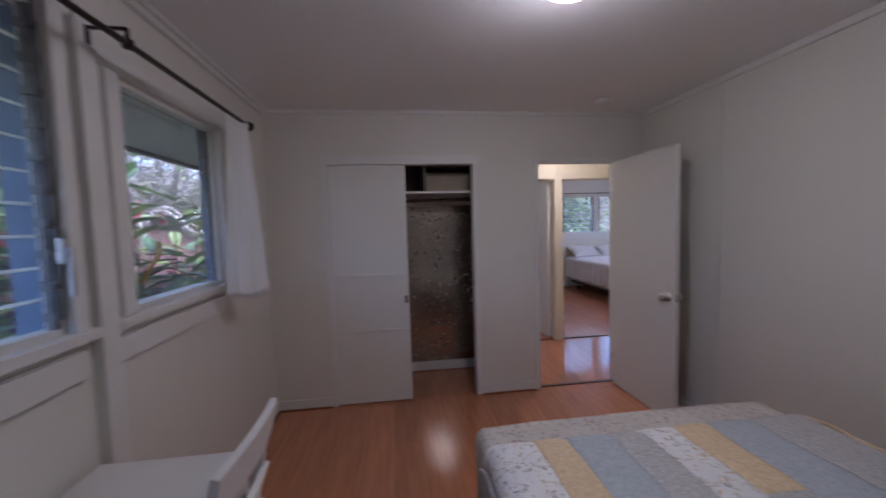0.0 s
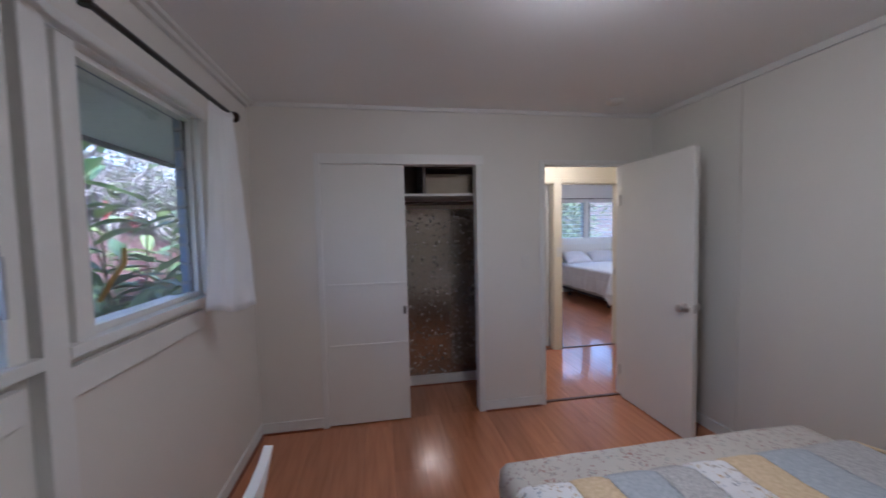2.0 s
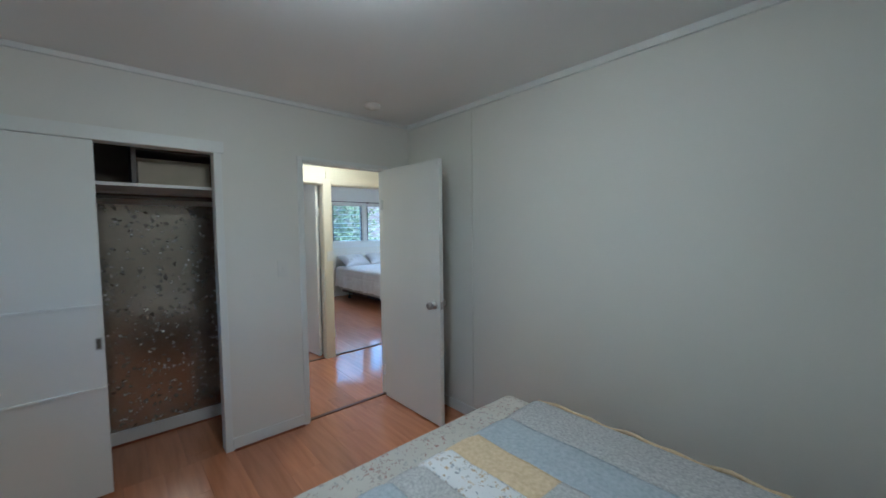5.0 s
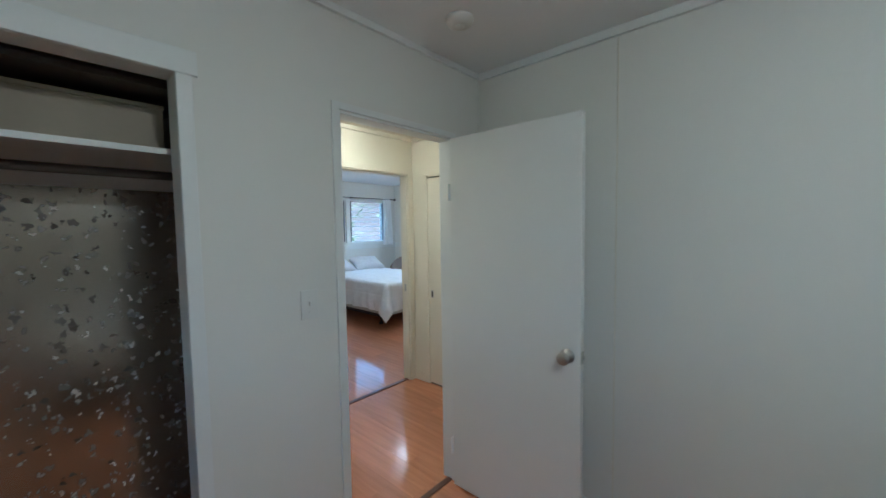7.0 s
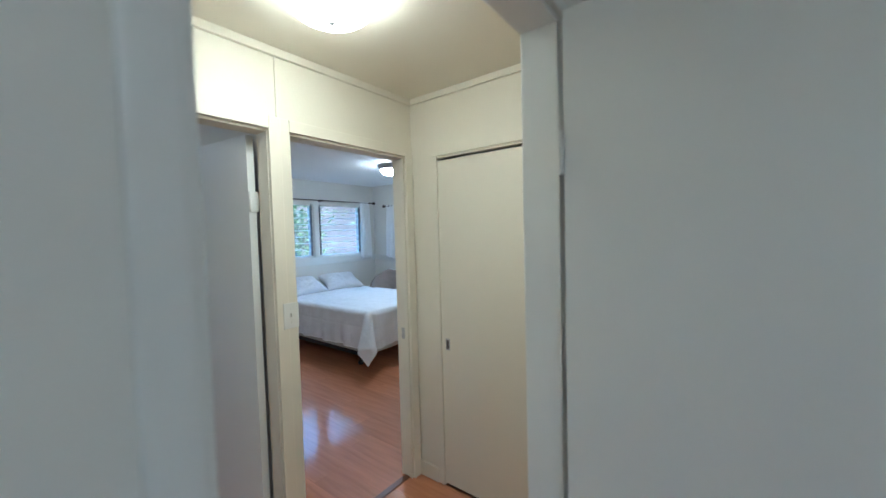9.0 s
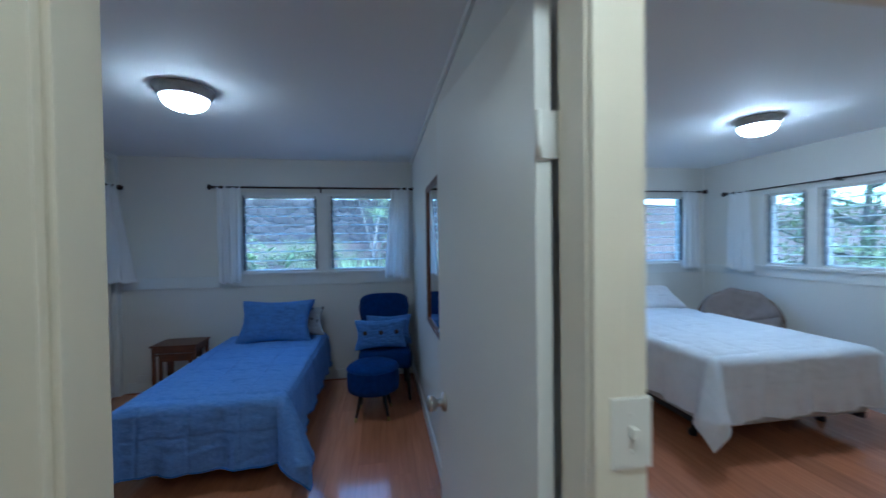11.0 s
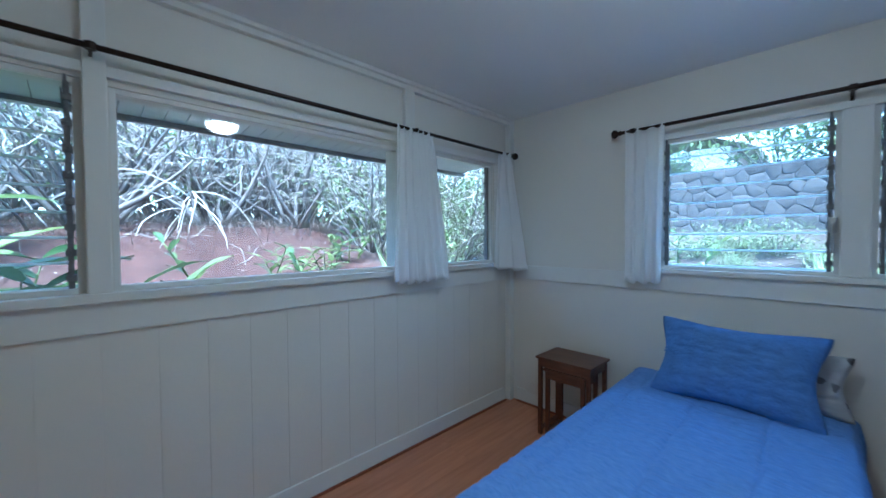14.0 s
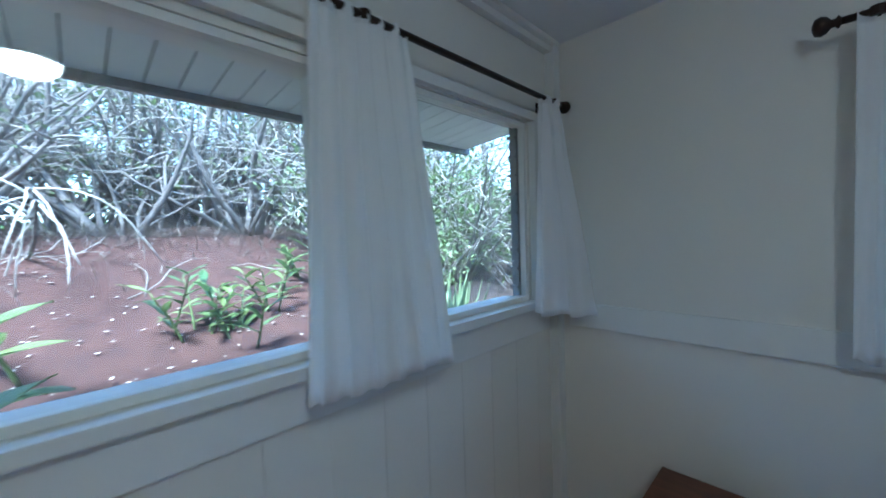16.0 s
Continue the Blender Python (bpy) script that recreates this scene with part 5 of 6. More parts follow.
def leaf_mat(name, color, color2, rough=0.5, trans=0.35):
    m = bpy.data.materials.new(name)
    m.use_nodes = True
    nt_ = m.node_tree
    b = nt_.nodes["Principled BSDF"]
    b.inputs["Roughness"].default_value = rough
    ge = nt_.nodes.new("ShaderNodeNewGeometry")
    mx = nt_.nodes.new("ShaderNodeMix")
    mx.data_type = "RGBA"
    mx.inputs["A"].default_value, mx.inputs["B"].default_value = (*color, 1), (*color2, 1)
    nt_.links.new(ge.outputs["Random Per Island"], mx.inputs["Factor"])
    nt_.links.new(mx.outputs["Result"], b.inputs["Base Color"])
    tl = nt_.nodes.new("ShaderNodeBsdfTranslucent")
    nt_.links.new(mx.outputs["Result"], tl.inputs[0])
    ms = nt_.nodes.new("ShaderNodeMixShader")
    ms.inputs[0].default_value = trans
    nt_.links.new(b.outputs[0], ms.inputs[1])
    nt_.links.new(tl.outputs[0], ms.inputs[2])
    nt_.links.new(ms.outputs[0], nt_.nodes["Material Output"].inputs[0])
    return m


M_BARK = mat("grey_bark", (0.16, 0.145, 0.132), 0.9, var=0.2, scale=6, bump=0.5, bump_scale=40, color2=(0.055, 0.048, 0.044))
M_TWIG = mat("pale_dry_twig", (0.33, 0.305, 0.275), 0.85, var=0.2, scale=3, bump=0.2, color2=(0.09, 0.08, 0.072))
M_LEAF = leaf_mat("shrub_leaves", (0.08, 0.12, 0.045), (0.15, 0.19, 0.08))
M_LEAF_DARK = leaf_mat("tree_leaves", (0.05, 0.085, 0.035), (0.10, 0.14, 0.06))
# lighter copy of the leaf greens, with the daylight put into the colour
M_LEAF_BRIGHT = leaf_mat("painted_sunlit_leaves", (0.12, 0.175, 0.07), (0.22, 0.27, 0.13))
M_GINGER = leaf_mat("ginger_leaves", (0.065, 0.12, 0.045), (0.17, 0.22, 0.075), 0.35)
M_RED = leaf_mat("red_flower_bracts", (0.30, 0.02, 0.03), (0.42, 0.05, 0.05))
M_LITTER = leaf_mat("leaf_litter", (0.34, 0.28, 0.22), (0.62, 0.59, 0.54), 0.8, 0.1)
M_PALE_GRASS = leaf_mat("pale_blades", (0.22, 0.30, 0.14), (0.36, 0.42, 0.24))


def leaf(bm, p, d, up, ln, w):
    """A folded leaf of four faces with a pointed tip."""
    d = Vector(d).normalized()
    s_ = d.cross(Vector(up)).normalized()
    n_ = s_.cross(d)
    p = Vector(p)
    mid1, mid2, tip = p + d * ln * 0.35 - n_ * w * 0.25, p + d * ln * 0.7 - n_ * w * 0.35, p + d * ln - n_ * ln * 0.12
    a, b, c = bm.verts.new(p), bm.verts.new(mid1), bm.verts.new(mid2)
    t_ = bm.verts.new(tip)
    l1, r1 = bm.verts.new(mid1 + s_ * w / 2 + n_ * w * 0.15), bm.verts.new(mid1 - s_ * w / 2 + n_ * w * 0.15)
    l2, r2 = bm.verts.new(mid2 + s_ * w * 0.4 + n_ * w * 0.12), bm.verts.new(mid2 - s_ * w * 0.4 + n_ * w * 0.12)
    for f in ((a, b, l1), (a, r1, b), (b, c, l2, l1), (b, r1, r2, c), (c, t_, l2), (c, r2, t_)):
        bm.faces.new(f)


def strap(bm, p, d, ln, w, droop):
    """A broad drooping leaf with a folded midrib and a wavy edge."""
    p, d = Vector(p), Vector(d).normalized()
    s_ = d.cross(Vector((0, 0, 1))).normalized()
    rows, n_ = [], 9
    for k in range(n_ + 1):
        t_ = k / n_
        half = w / 2 * math.sin(math.pi * min(1, 0.04 + t_ * 0.96)) ** 0.7 * (1 - 0.35 * t_)
        up = s_.cross(d).normalized()
        wav = 0.06 * w * math.sin(9 * t_ + ln * 40)
        rows.append([bm.verts.new(q) for q in (p + s_ * half + up * (half * 0.35 + wav), p + s_ * half * 0.5 + up * half * 0.12, p, p - s_ * half * 0.5 + up * half * 0.12, p - s_ * half + up * (half * 0.35 - wav))])
        p = p + d * ln / n_
        d = (d + Vector((0, 0, -droop / n_))).normalized()
    for a, b in zip(rows, rows[1:]):
        for i in range(4):
            bm.faces.new((a[i], a[i + 1], b[i + 1], b[i]))


def wander(rng, p, d, ln, n, bend, drop=0.0):
    pts = [Vector(p)]
    d = Vector(d).normalized()
    for _ in range(n):
        d = (d + Vector((rng.uniform(-1, 1), rng.uniform(-1, 1), rng.uniform(-0.6, 0.6) - drop)) * bend).normalized()
        pts.append(pts[-1] + d * ln / n)
    return pts


def bare_shrub(seed, label, stems=16, height=2.4, leaves=160, spread=0.55, twigs=5, girth=1.0):
    rng = random.Random(seed)
    d = thing("bare_shrub", pose(0, 0, 0), label, "shrub", "tangled garden shrubs")
    trunk, fine, lf = bmesh.new(), bmesh.new(), bmesh.new()
    for i in range(stems):
        a = rng.uniform(0, 2 * math.pi)
        base = Vector((0.28 * rng.random() * math.cos(a), 0.28 * rng.random() * math.sin(a), -0.08))
        pts = wander(rng, base, (math.cos(a) * spread, math.sin(a) * spread, 1), height * rng.uniform(0.6, 1.15), 8, 0.26)
        r0 = rng.uniform(0.012, 0.036) * girth
        tube(trunk, pts, [r0 * (1 - 0.75 * k / 8) for k in range(9)], 5)
        for _ in range(twigs):
            k = rng.randint(3, 8)
            dd = (rng.uniform(-1, 1), rng.uniform(-1, 1), rng.uniform(-0.3, 1.0))
            tw = wander(rng, pts[k], dd, rng.uniform(0.35, 1.0), 6, 0.36, 0.05)
            tube(fine, tw, [0.008 * (1 - 0.7 * q / 6) for q in range(7)], 4)
            for _ in range(int(leaves / stems / twigs) + 1):
                q = rng.randint(2, 6)
                leaf(lf, tw[q], (rng.uniform(-1, 1), rng.uniform(-1, 1), rng.uniform(-0.5, 0.6)), (0, 0.1, 1), rng.uniform(0.05, 0.11), rng.uniform(0.025, 0.045))
    for _ in range(stems // 2):
        a = rng.uniform(0, 2 * math.pi)
        tw = wander(rng, (0.2 * math.cos(a), 0.2 * math.sin(a), rng.uniform(0.5, 1.3)), (math.cos(a), math.sin(a), 0.5), rng.uniform(0.8, 1.7), 9, 0.3, 0.32)
        tube(fine, tw, [0.009 * (1 - 0.6 * q / 9) for q in range(10)], 4)
    part("stems", trunk, M_BARK, d, "", True)
    part("twigs", fine, M_TWIG, d, "pale dry twigs", True)
    part("leaves", lf, M_LEAF, d)
    return d


def tree(seed, label, height=6.0, crown=1.9, n_leaf=2600, leaf_m=None, size=0.16, low=0.35):
    rng = random.Random(seed)
    d = thing("tree", pose(0, 0, 0), label, "tree", "garden trees")
    tr, lf = bmesh.new(), bmesh.new()
    trunk = wander(rng, (0, 0, -0.15), (0, 0, 1), height * 0.62, 7, 0.09)
    tube(tr, trunk, [0.13 * (1 - 0.6 * k / 7) for k in range(8)], 8)
    centres = []
    for i in range(16):
        k = rng.randint(2, 7)
        a = rng.uniform(0, 2 * math.pi)
        limb = wander(rng, trunk[k], (math.cos(a), math.sin(a), rng.uniform(0.1, 0.9)), crown * rng.uniform(0.6, 1.2), 6, 0.2)
        tube(tr, limb, [0.05 * (1 - 0.75 * q / 6) for q in range(7)], 5)
        centres += [(limb[q], 0.28 + 0.34 * rng.random()) for q in (3, 4, 5, 6)]
    for i in range(n_leaf):
        c, r = centres[rng.randrange(len(centres))]
        v = Vector((rng.gauss(0, 1), rng.gauss(0, 1), rng.gauss(0, 0.8)))
        p = c + v * r * 0.62
        leaf(lf, p, (rng.uniform(-1, 1), rng.uniform(-1, 1), rng.uniform(-0.8, 0.4)), (0.1, 0, 1), size * rng.uniform(0.6, 1.2), size * rng.uniform(0.3, 0.5))
    part("trunk", tr, M_BARK, d, "", True)
    part("crown", lf, leaf_m or M_LEAF_DARK, d)
    return d


def bush(seed, label, r=0.8, h=1.2, n_leaf=900, leaf_m=None, size=0.10):
    rng = random.Random(seed)
    d = thing("leafy_bush", pose(0, 0, 0), label, "bush", "leafy bushes")
    tr, lf = bmesh.new(), bmesh.new()
    for i in range(14):
        a = rng.uniform(0, 2 * math.pi)
        pts = wander(rng, (0.1 * math.cos(a), 0.1 * math.sin(a), -0.08), (math.cos(a) * 0.7, math.sin(a) * 0.7, 1), h * rng.uniform(0.7, 1.1), 6, 0.2)
        tube(tr, pts, [0.015 * (1 - 0.6 * q / 6) for q in range(7)], 5)
        for _ in range(n_leaf // 14):
            q = rng.randint(2, 6)
            p = pts[q] + Vector((rng.gauss(0, 1), rng.gauss(0, 1), rng.gauss(0, 1))) * r * 0.22
            leaf(lf, p, (rng.uniform(-1, 1), rng.uniform(-1, 1), rng.uniform(-0.6, 0.5)), (0.1, 0, 1), size * rng.uniform(0.7, 1.3), size * rng.uniform(0.35, 0.55))
    part("stems", tr, M_BARK, d, "", True)
    part("leaves", lf, leaf_m or M_LEAF, d)
    return d


def ginger(seed, label, stalks=4, height=0.9, leaf_len=0.34, flowers=0):
    rng = random.Random(seed)
    d = thing("ginger_plant", pose(0, 0, 0), label, "plant", "ginger plants")
    st_, lf, fl = bmesh.new(), bmesh.new(), bmesh.new()
    for i in range(stalks):
        a = rng.uniform(0, 2 * math.pi)
        pts = wander(rng, (0.12 * math.cos(a), 0.12 * math.sin(a), -0.06), (math.cos(a) * 0.35, math.sin(a) * 0.35, 1), height * rng.uniform(0.7, 1.2), 8, 0.09)
        tube(st_, pts, [0.012 * (1 - 0.5 * q / 8) for q in range(9)], 6)
        for q in range(2, 9):
            s_ = 1 if q % 2 else -1
            b = a + s_ * 1.3 + rng.uniform(-0.4, 0.4)
            strap(lf, pts[q], (math.cos(b), math.sin(b), rng.uniform(0.2, 0.9)), leaf_len * rng.uniform(0.75, 1.2), leaf_len * rng.uniform(0.28, 0.38), rng.uniform(0.2, 0.8))
        if i < flowers:
            for q in range(26):
                b = rng.uniform(0, 2 * math.pi)
                p = pts[-1] + Vector((0, 0, 0.25 * q / 26))
                leaf(fl, p, (math.cos(b), math.sin(b), 0.6), (0, 0, 1), 0.07 * (1.3 - q / 26), 0.03)
    part("stalks", st_, M_GINGER, d, "", True)
    part("leaves", lf, M_GINGER, d, "", True)
    if flowers:
        part("flowers", fl, M_RED, d, "red flower heads")
    else:
        fl.free()
    return d


def place(ob, spots):
    """Copies of a plant at (x, y, turn, scale), standing on the ground."""
    for k, (x, y, rz_, s_) in enumerate(spots):
        m_ = Matrix.LocRotScale((x, y, ground_z(x, y)), Euler((0, 0, radians(rz_))), None)
        if k == 0:
            ob.matrix_basis = m_
            ob.scale = (s_,) * 3
        else:
            c = copy_thing(ob, m_)
            c.scale = (s_,) * 3


rng = random.Random(11)
sh = [bare_shrub(21 + i, "tangled shrub of bare grey stems on the dirt bank", 17 + 3 * i, 2.3 + 0.25 * i, 90 + 60 * i, 0.5 + 0.1 * i) for i in range(4)]
for i, s_ in enumerate(sh):
    spots = []
    for k in range(8):
        y = -2.6 + (k * 4 + i) * 0.37 + rng.uniform(-0.2, 0.2)
        spots.append((-rng.uniform(4.1, 5.6) - (0.9 if k % 3 == 2 else 0), y, rng.uniform(0, 360), rng.uniform(0.85, 1.2)))
    place(s_, spots)
gn = bare_shrub(47, "old gnarled shrub with thick grey limbs on the bank", 9, 1.9, 40, 0.75, 6, 1.7)
place(gn, [(-3.95, 2.35, 0, 1.0), (-4.05, 3.6, 120, 0.85), (-4.1, 4.9, 230, 0.9), (-4.0, 1.2, 60, 1.0)])
sn = bare_shrub(41, "tangled twiggy shrub at the corner of the garden", 18, 1.9, 420, 0.7)
place(sn, [(-2.3, 6.6, 0, 0.9), (-3.2, 7.3, 80, 1.0), (-4.2, 6.8, 200, 1.1), (-1.6, 7.4, 130, 0.8), (-5.0, 8.0, 20, 1.2), (-3.0, 5.6, 300, 0.8)])
t1 = tree(5, "broad garden tree with a dark leafy crown", 6.5, 2.2, 3000)
t2 = tree(6, "garden tree with a leafy crown coloured as if sunlit", 5.0, 2.0, 3000, M_LEAF_BRIGHT, 0.15)
place(t1, [(-11.5, 3.0, 0, 1.1), (-8.8, 1.6, 50, 0.8), (-8.6, 4.4, 190, 0.8), (-9.0, 7.3, 280, 0.85), (-9.0, -1.2, 20, 0.85), (-12.5, 8.5, 70, 1.2), (-10.5, -3.0, 140, 1.0), (-5.5, 11.5, 200, 0.8), (3.4, 12.6, 20, 0.6), (6.0, 14.0, 60, 0.5), (8.0, 14.0, 250, 0.55), (12.0, 11.0, 90, 1.0), (13.5, 5.0, 10, 1.1), (-13, -7, 30, 1.2)])
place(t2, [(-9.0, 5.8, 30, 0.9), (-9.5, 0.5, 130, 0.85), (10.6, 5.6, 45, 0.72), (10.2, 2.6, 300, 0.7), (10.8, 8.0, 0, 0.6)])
b1 = bush(8, "leafy green bush at the edge of the bank", 0.9, 1.3, 1200)
b2 = bush(9, "leafy bush on the slope coloured as if sunlit", 0.7, 1.0, 1000, M_LEAF_BRIGHT, 0.09)
place(b1, [(4.6, 9.2, 10, 2.0), (5.6, 9.1, 100, 2.0), (6.6, 9.3, 220, 2.0), (-7.2, 1.0, 10, 1.3), (-7.3, 3.4, 100, 1.4), (-7.2, 5.2, 210, 1.3), (-3.4, -0.7, 90, 1.1), (1.3, 11.5, 0, 1.25), (-0.5, 11.6, 30, 0.85), (2.6, 11.8, 60, 1.9), (3.9, 11.5, 140, 1.8), (5.3, 11.7, 200, 1.9), (-2.9, 8.3, 15, 1.2), (-3.9, 9.0, 75, 1.4), (-5.2, 9.3, 175, 1.4), (-6.4, 8.4, 20, 1.4), (-2.2, 9.5, 260, 1.3), (-5.6, 6.9, 200, 1.1), (-3.6, 6.1, 0, 1.1), (-2.5, 7.0, 90, 1.0), (-4.6, 7.6, 40, 1.3), (-1.4, 8.2, 10, 1.0), (5.2, 8.4, 60, 1.1), (6.4, 8.7, 130, 1.2), (10.2, 4.4, 20, 1.1), (10.4, 3.2, 250, 1.1), (10.0, 5.6, 80, 1.2), (4.3, 8.6, 310, 1.0), (-7.0, 2.2, 30, 0.9), (-7.4, -0.5, 30, 1.0)])
place(b2, [(-0.1, 8.6, 0, 0.8), (-0.5, 8.8, 30, 1.0), (3.5, 9.4, 150, 0.9), (4.9, 8.2, 0, 1.5), (5.7, 8.0, 90, 1.4), (6.6, 8.2, 45, 1.5), (9.8, 2.9, 10, 1.5), (9.7, 4.5, 200, 1.5), (10.0, 3.6, 120, 1.5), (9.6, 5.4, 300, 1.5), (-2.1, 6.0, 30, 0.75), (0.75, 7.6, 0, 0.38), (1.3, 8.2, 90, 0.35), (1.0, 9.0, 200, 0.4), (1.7, 7.6, 30, 0.33), (2.0, 9.2, 40, 0.4), (0.2, 7.9, 10, 0.5), (0.5, 9.6, 60, 0.5), (1.5, 9.7, 10, 0.55), (0.9, 9.8, 100, 0.6), (2.2, 7.4, 70, 0.35), (5.8, 7.4, 200, 0.9), (6.9, 7.5, 100, 1.0), (9.2, 3.8, 150, 0.9), (-6.6, 4.3, 0, 0.8), (-6.9, 6.0, 80, 0.8)])
g1 = ginger(12, "low ginger plant growing on the red dirt", 4, 0.62, 0.24)
place(g1, [(-2.05, 3.85, 0, 0.72), (-1.95, 4.15, 80, 0.8), (-2.3, 4.45, 200, 0.75), (-2.7, 5.0, 150, 0.8), (-0.4, 8.0, 40, 1.3), (0.55, 8.5, 90, 1.2), (1.25, 7.3, 10, 0.6)])
g4 = ginger(19, "single young ginger stalk on the red dirt", 1, 0.62, 0.24)
place(g4, [(-1.95, 3.18, 40, 1.0), (-2.2, 3.72, 130, 0.7)])
g2 = ginger(13, "broad-leaved ginger plant close to the house wall", 5, 1.5, 0.75)
place(g2, [(-1.2, 2.35, 0, 0.62), (-1.3, 1.9, 60, 0.72), (-1.25, 2.72, 200, 0.56)])
g3 = ginger(14, "tall flowering ginger with red heads by the window", 9, 2.3, 0.52, 6)
place(g3, [(-1.5, 1.15, 160, 0.9), (-2.2, 0.25, 280, 1.0), (-2.9, 0.2, 300, 1.0), (-1.5, 0.1, 40, 0.85), (-3.2, 0.9, 10, 0.9), (-1.5, -2.2, 0, 1.0), (-1.7, -1.2, 100, 0.95), (-2.1, -0.4, 200, 1.05), (-2.6, -1.8, 50, 1.1), (-1.5, -3.1, 20, 1.05), (-2.4, -2.9, 250, 1.1)])


def blades(seed, label, n, h):
    r_ = random.Random(seed)
    d = thing("strap_leaf_plant", pose(0, 0, 0), label, "plant", "strap-leaved plants")
    bm = bmesh.new()
    for i in range(n):
        a = r_.uniform(0, 2 * math.pi)
        leaf(bm, (0.05 * math.cos(a), 0.05 * math.sin(a), -0.02), (math.cos(a) * r_.uniform(0.2, 0.9), math.sin(a) * r_.uniform(0.2, 0.9), 1), (math.cos(a), math.sin(a), 0.3), h * r_.uniform(0.6, 1.1), 0.035)
    part("blades", bm, M_PALE_GRASS, d)
    return d


def hanging_branch(seed, label):
    """A bare bough that leans out of a shrub and ends in a spray of drooping pale twigs."""
    r_ = random.Random(seed)
    d = thing("dry_branch", pose(0, 0, 0), label, "branch")
    bough, spray = bmesh.new(), bmesh.new()
    pts = wander(r_, (0, 0, -0.05), (0.95, 0.25, 0.42), 1.1, 8, 0.16, 0.06)
    tube(bough, pts, [0.018 * (1 - 0.65 * q / 8) for q in range(9)], 6)
    for q in range(11):
        k = r_.choice((5, 6, 7, 8, 8, 8))
        tw = wander(r_, pts[k], (r_.uniform(-0.3, 0.9), r_.uniform(-0.8, 0.8), r_.uniform(-0.4, 0.5)), r_.uniform(0.5, 1.0), 8, 0.24, 0.75)
        tube(spray, tw, [0.0075 * (1 - 0.55 * i / 8) for i in range(9)], 5)
    part("bough", bough, M_BARK, d, "", True)
    part("twigs", spray, M_PALE_TWIG, d, "pale drooping twigs", True)
    return d


M_PALE_TWIG = mat("bleached_twig", (0.42, 0.40, 0.36), 0.8, var=0.15, scale=6, bump=0.2)
hb = hanging_branch(61, "bare branch with pale twigs drooping over the bank")
place(hb, [(-3.5, 3.0, 0, 1.0), (-3.9, 1.9, -25, 0.9)])
p1 = blades(3, "clump of pale strap leaves on the slope", 60, 0.75)
place(p1, [(2.75, 8.1, 0, 0.85), (3.15, 8.3, 50, 0.9), (2.35, 8.3, 90, 0.8), (2.05, 8.6, 30, 0.7), (2.95, 8.7, 10, 0.8), (-1.5, 5.7, 10, 1.0), (-1.9, 5.3, 70, 0.9), (3.6, 8.2, 20, 0.9)])


def dracaena(seed, label):
    """Two leaning pale stems, each branch ending in a rosette of narrow leaves."""
    r_ = random.Random(seed)
    d = thing("dracaena", pose(0, 0, 0), label, "plant")
    st_, lf = bmesh.new(), bmesh.new()
    for i in range(5):
        a = r_.uniform(0, 6.3)
        pts = wander(r_, (0, 0, -0.05), (0.3 * math.cos(a), 0.3 * math.sin(a), 1), r_.uniform(1.1, 1.9), 7, 0.10)
        tube(st_, pts, [0.022 * (1 - 0.5 * q / 7) for q in range(8)], 6)
        for q in range(46):
            b = r_.uniform(0, 6.3)
            leaf(lf, pts[-1] - Vector((0, 0, 0.12 * r_.random())), (math.cos(b), math.sin(b), r_.uniform(-0.7, 0.9)), (0, 0, 1), r_.uniform(0.2, 0.36), 0.022)
    part("stems", st_, M_TWIG, d, "", True)
    part("rosettes", lf, M_PALE_GRASS, d)
    return d


place(dracaena(51, "spindly dracaena with pale stems before the rock wall"), [(2.55, 9.3, 0, 1.0)])


# leaf litter on both slopes
rng = random.Random(31)
bm = bmesh.new()
for i in range(12500):
    if i % 7:
        x, y = rng.uniform(-1.5, 8.5), NB + 0.7 + rng.random() ** 0.8 * 4.6
    else:
        x, y = -rng.uniform(1.5, 5.6), rng.uniform(-2.5, 8.0)
    a = rng.uniform(0, 6.3)
    k = 1.0 if i % 7 else 0.65
    leaf(bm, (x, y, ground_z(x, y) + 0.022), (math.cos(a), math.sin(a), rng.uniform(0.0, 0.3) * k), (0, 0, 1), k * rng.uniform(0.03, 0.075), k * rng.uniform(0.02, 0.04))
tagged(new("leaf_litter", mesh_of("leaf_litter", bm, M_LITTER)), "pale dry leaf litter scattered over the dirt", "leaf litter", kind="stuff")
# fallen sticks and roots on the bank
bm = bmesh.new()
for i in range(80):
    x, y = -rng.uniform(2.7, 5.4), rng.uniform(-2.0, 8.5)
    a = rng.uniform(0, 6.3)
    pts = [Vector((x, y, ground_z(x, y) + 0.02))]
    for k in range(6):
        a += rng.uniform(-0.4, 0.4)
        q = pts[-1] + Vector((math.cos(a), math.sin(a), 0)) * rng.uniform(0.06, 0.16)
        q.z = ground_z(q.x, q.y) + 0.015 + 0.05 * rng.random()
        pts.append(q)
    tube(bm, pts, [0.0055 * (1 - 0.6 * k / 6) for k in range(7)], 4)
tagged(new("fallen_sticks", mesh_of("fallen_sticks", bm, M_TWIG, True)), "dry sticks and roots lying on the bank", "sticks", kind="stuff")
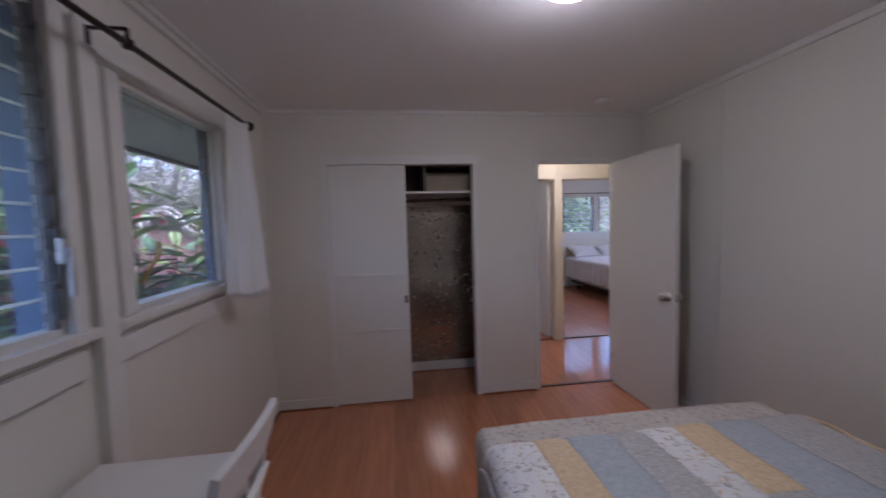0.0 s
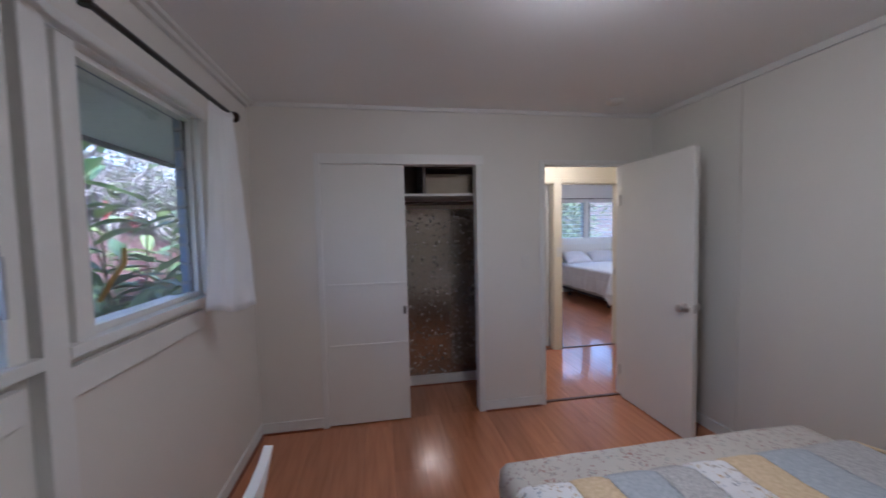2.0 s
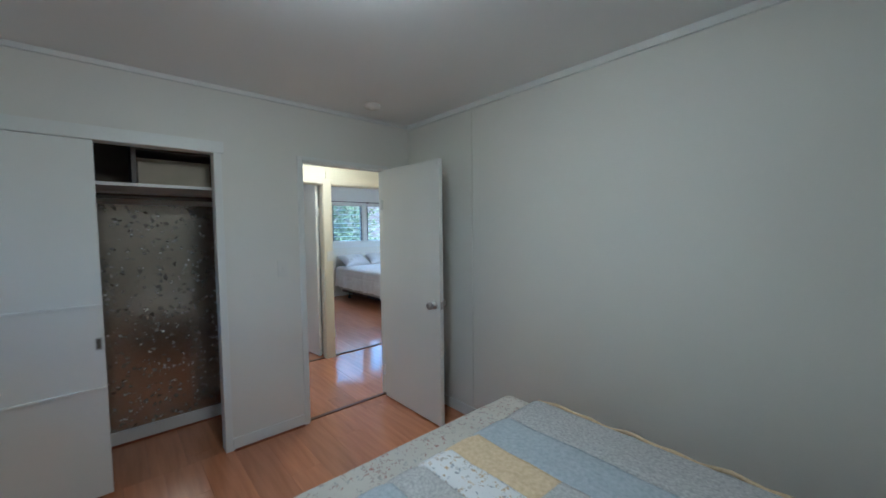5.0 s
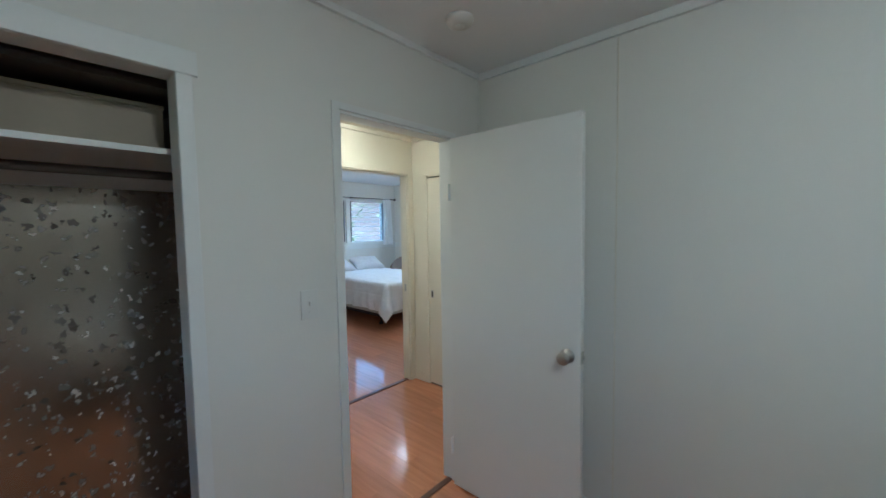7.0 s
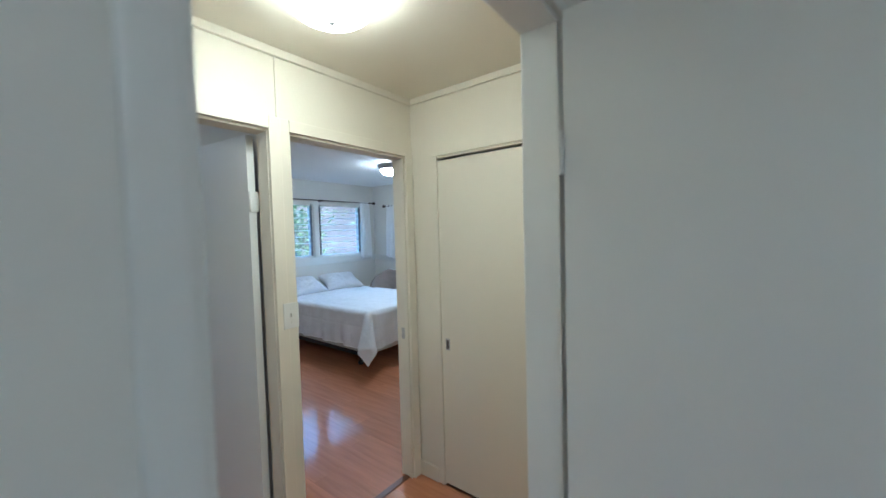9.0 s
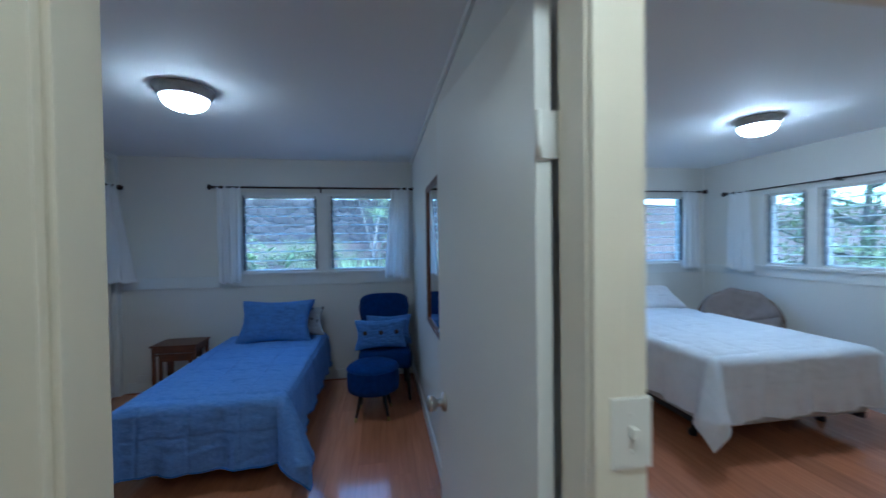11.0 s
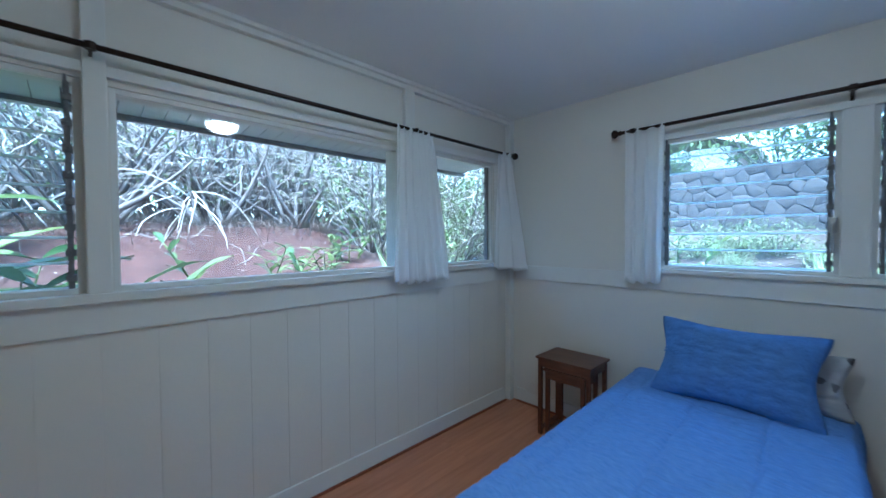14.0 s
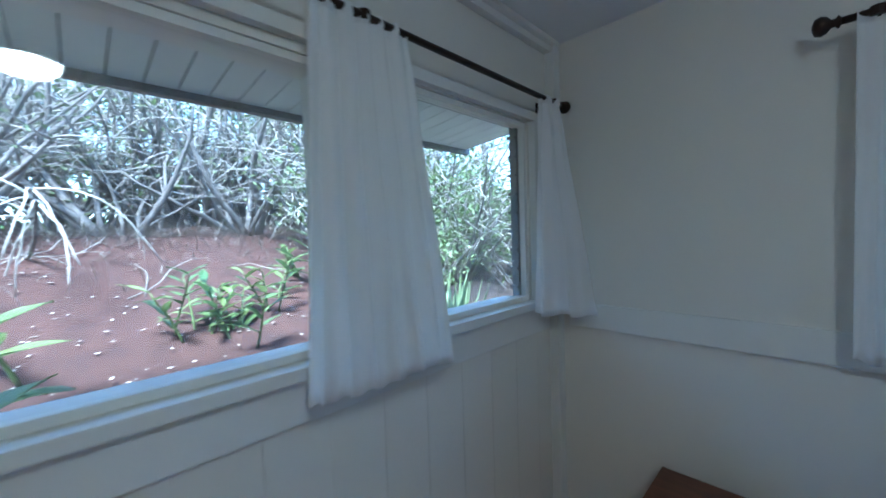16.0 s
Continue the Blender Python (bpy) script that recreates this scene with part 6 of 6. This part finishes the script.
# dry grass fringe on the bank's edge
M_DRYGRASS = leaf_mat("dry_roots", (0.10, 0.085, 0.075), (0.26, 0.235, 0.20), 0.9, 0.1)
bm = bmesh.new()
for i in range(9000):
    x, y = -rng.gauss(4.0, 0.32), rng.uniform(-2.5, 8.5)
    leaf(bm, (x, y, ground_z(x, y) - 0.01), (rng.uniform(-0.2, 1.0), rng.uniform(-0.8, 0.8), rng.uniform(-0.35, 0.9)), (0, 0, 1), rng.uniform(0.12, 0.34), 0.006)
tagged(new("dry_grass", mesh_of("dry_grass", bm, M_DRYGRASS)), "fringe of dry grass and roots over the dirt edge", "grass", kind="stuff")

# rock wall in the north
M_ROCK = mat("lava_rock", (0.066, 0.061, 0.06), 0.95, var=0.2, scale=9, bump=1.0, bump_scale=20, color2=(0.045, 0.041, 0.04), random_value=0.25, spec=0.15)
M_MORTAR = mat("dark_joint", (0.075, 0.07, 0.066), 0.95, var=0.2, scale=8, bump=0.4)
rw = thing("rock_wall", pose(0, 0, 0), "low retaining wall of dark fitted lava rock", "retaining wall", kind="structure")
part("backing", boxes((-2.6, 5.5, 10.42, 10.75, 1.0, 2.62)), M_MORTAR, rw)
rng = random.Random(17)


def clip(poly, p, q):
    """The part of a convex polygon that lies nearer to p than to q."""
    m_, d_ = (p + q) / 2, q - p
    out = []
    for a, b in zip(poly, poly[1:] + poly[:1]):
        sa, sb = (a - m_).dot(d_), (b - m_).dot(d_)
        if sa <= 0:
            out.append(a)
        if (sa <= 0) != (sb <= 0):
            out.append(a.lerp(b, sa / (sa - sb)))
    return out


seeds = []
for j in range(9):
    for i in range(34):
        seeds.append(Vector((-2.6 + (i + 0.5 * (j % 2) + rng.uniform(-0.45, 0.45)) * 0.235, 1.08 + (j + 0.5 + rng.uniform(-0.42, 0.42)) * 0.172)))
for k, p in enumerate(seeds):
    poly = [Vector(c) for c in ((p.x - 0.4, 1.06), (p.x + 0.4, 1.06), (p.x + 0.4, 2.64), (p.x - 0.4, 2.64))]
    for q in seeds:
        if q is not p and (q - p).length < 1.1 and poly:
            poly = clip(poly, p, q)
    if len(poly) < 3:
        continue
    mid = sum(poly, Vector((0, 0))) / len(poly)
    bm = bmesh.new()
    rings = []
    for shrink, dep in ((1.0, 0.0), (0.97, -0.008), (0.9, -0.013), (0.5, -0.017)):
        rings.append([bm.verts.new(((mid + (c - mid) * shrink).x - mid.x, dep + rng.uniform(-0.007, 0.007), (mid + (c - mid) * shrink).y - mid.y)) for c in poly])
    for r0, r1 in zip(rings, rings[1:]):
        for i in range(len(poly)):
            bm.faces.new((r0[i], r0[(i + 1) % len(poly)], r1[(i + 1) % len(poly)], r1[i]))
    bm.faces.new(rings[-1])
    part("stone", bm, M_ROCK, rw, smooth=True, m=Matrix.Translation((mid.x, 10.42, mid.y)))

# neighbour's house beyond the wall
M_ROOF = mat("grey_shingle_roof", (0.16, 0.155, 0.15), 0.85, var=0.15, scale=4, bump=0.3)
M_FASCIA = mat("white_fascia", (0.75, 0.75, 0.74), 0.5, var=0.03)
nh = thing("neighbour_house", pose(-3.4, 19.0, 2.4), "white house with a grey gable roof beyond the wall", "house")
part("wall", boxes((-3, 3, 0, 6, 0, 2.3)), M_FASCIA, nh)
bm = bmesh.new()
v = [bm.verts.new(p) for p in ((-3.7, -0.7, 2.15), (3.7, -0.7, 2.15), (0, -0.7, 3.7), (-3.7, 6.7, 2.15), (3.7, 6.7, 2.15), (0, 6.7, 3.7), (-3.7, -0.7, 2.3), (3.7, -0.7, 2.3), (0, -0.7, 3.87), (-3.7, 6.7, 2.3), (3.7, 6.7, 2.3), (0, 6.7, 3.87))]
for f in ((0, 2, 5, 3), (2, 1, 4, 5), (6, 9, 11, 8), (8, 11, 10, 7), (0, 6, 8, 2), (2, 8, 7, 1), (3, 5, 11, 9), (5, 4, 10, 11), (0, 3, 9, 6), (1, 7, 10, 4)):
    bm.faces.new([v[i] for i in f])
part("roof", bm, M_ROOF, nh, "grey gable roof")
bm = bmesh.new()
for s_ in (-1, 1):
    vv = [bm.verts.new(p) for p in ((s_ * 3.75, -0.76, 2.05), (s_ * 3.75, -0.72, 2.05), (s_ * 3.75, -0.72, 2.36), (s_ * 3.75, -0.76, 2.36), (0, -0.76, 3.62), (0, -0.72, 3.62), (0, -0.72, 3.93), (0, -0.76, 3.93))]
    for f in ((0, 1, 2, 3), (4, 7, 6, 5), (0, 4, 5, 1), (1, 5, 6, 2), (2, 6, 7, 3), (3, 7, 4, 0)):
        bm.faces.new([vv[i] for i in f])
part("fascia", bm, M_FASCIA, nh, "white gable boards")
wn_ = part("window", boxes((0.6, 1.8, -0.03, 0.0, 0.9, 1.9)), M_METAL_BLACK, nh, "dark window")
part("frame", boxes((0.5, 0.6, -0.05, 0, 0.8, 2.0), (1.8, 1.9, -0.05, 0, 0.8, 2.0), (0.6, 1.8, -0.05, 0, 1.9, 2.0), (0.6, 1.8, -0.05, 0, 0.8, 0.9)), M_FASCIA, wn_)

# eaves with board soffit
eave = thing("eave", pose(0, 0, 0), "pale painted board soffit under the roof edge", "eave", kind="structure")
y = SB - 0.6
while y < NB + 0.25:
    bm = bmesh.new()
    e = y + 0.0995
    v = [bm.verts.new(p) for p in ((-0.062, y, 2.19), (-0.80, y, 2.13), (-0.80, e, 2.13), (-0.062, e, 2.19), (-0.062, y, 2.205), (-0.80, y, 2.145), (-0.80, e, 2.145), (-0.062, e, 2.205))]
    for f in ((0, 1, 2, 3), (4, 7, 6, 5), (0, 4, 5, 1), (1, 5, 6, 2), (2, 6, 7, 3), (3, 7, 4, 0)):
        bm.faces.new([v[i] for i in f])
    part("soffit_board", bm, M_SOFFIT, eave)
    y += 0.105
part("soffit_north", boxes((-0.06, EW + 0.7, NB + 0.062, NB + 0.25, 2.30, 2.315)), M_SOFFIT, eave)
part("soffit_east", boxes((EW + 0.062, EW + 0.7, SB, NB + 0.06, 2.19, 2.205)), M_SOFFIT, eave)
part("gutter_board", boxes((-0.84, -0.80, SB - 0.6, NB + 0.29, 2.10, 2.30), (-0.80, EW + 0.74, NB + 0.25, NB + 0.29, 2.29, 2.42), (EW + 0.7, EW + 0.74, SB, NB + 0.25, 2.12, 2.29)), M_ALU_DARK, eave, "dark gutter edge")
roof = structure("roof", boxes((-0.84, EW + 0.74, SB - 0.6, NB + 0.29, 2.56, 2.62), (-0.84, -0.80, SB - 0.6, NB + 0.29, 2.30, 2.56), (-0.8, EW + 0.74, NB + 0.25, NB + 0.29, 2.42, 2.56), (EW + 0.70, EW + 0.74, SB, NB + 0.25, 2.3, 2.56)), M_ROOF, "plain dark roof over the house", "roof")


# ---- boards of the window wall, one by one ----
y = NH + TH + 0.001
e = 1.4445
while y < NB - 0.10:
    bm = bmesh.new()
    box(bm, 0, 0.005, -(e - y) / 2 + 0.0004, (e - y) / 2 - 0.0004, 0.113, 1.066, 0.0006)
    part("board", bm, M_WALL, wall_west_blue, m=Matrix.Translation((0.0, (y + e) / 2, 0)))
    y = e
    e = min(y + 0.1785, NB - 0.092)
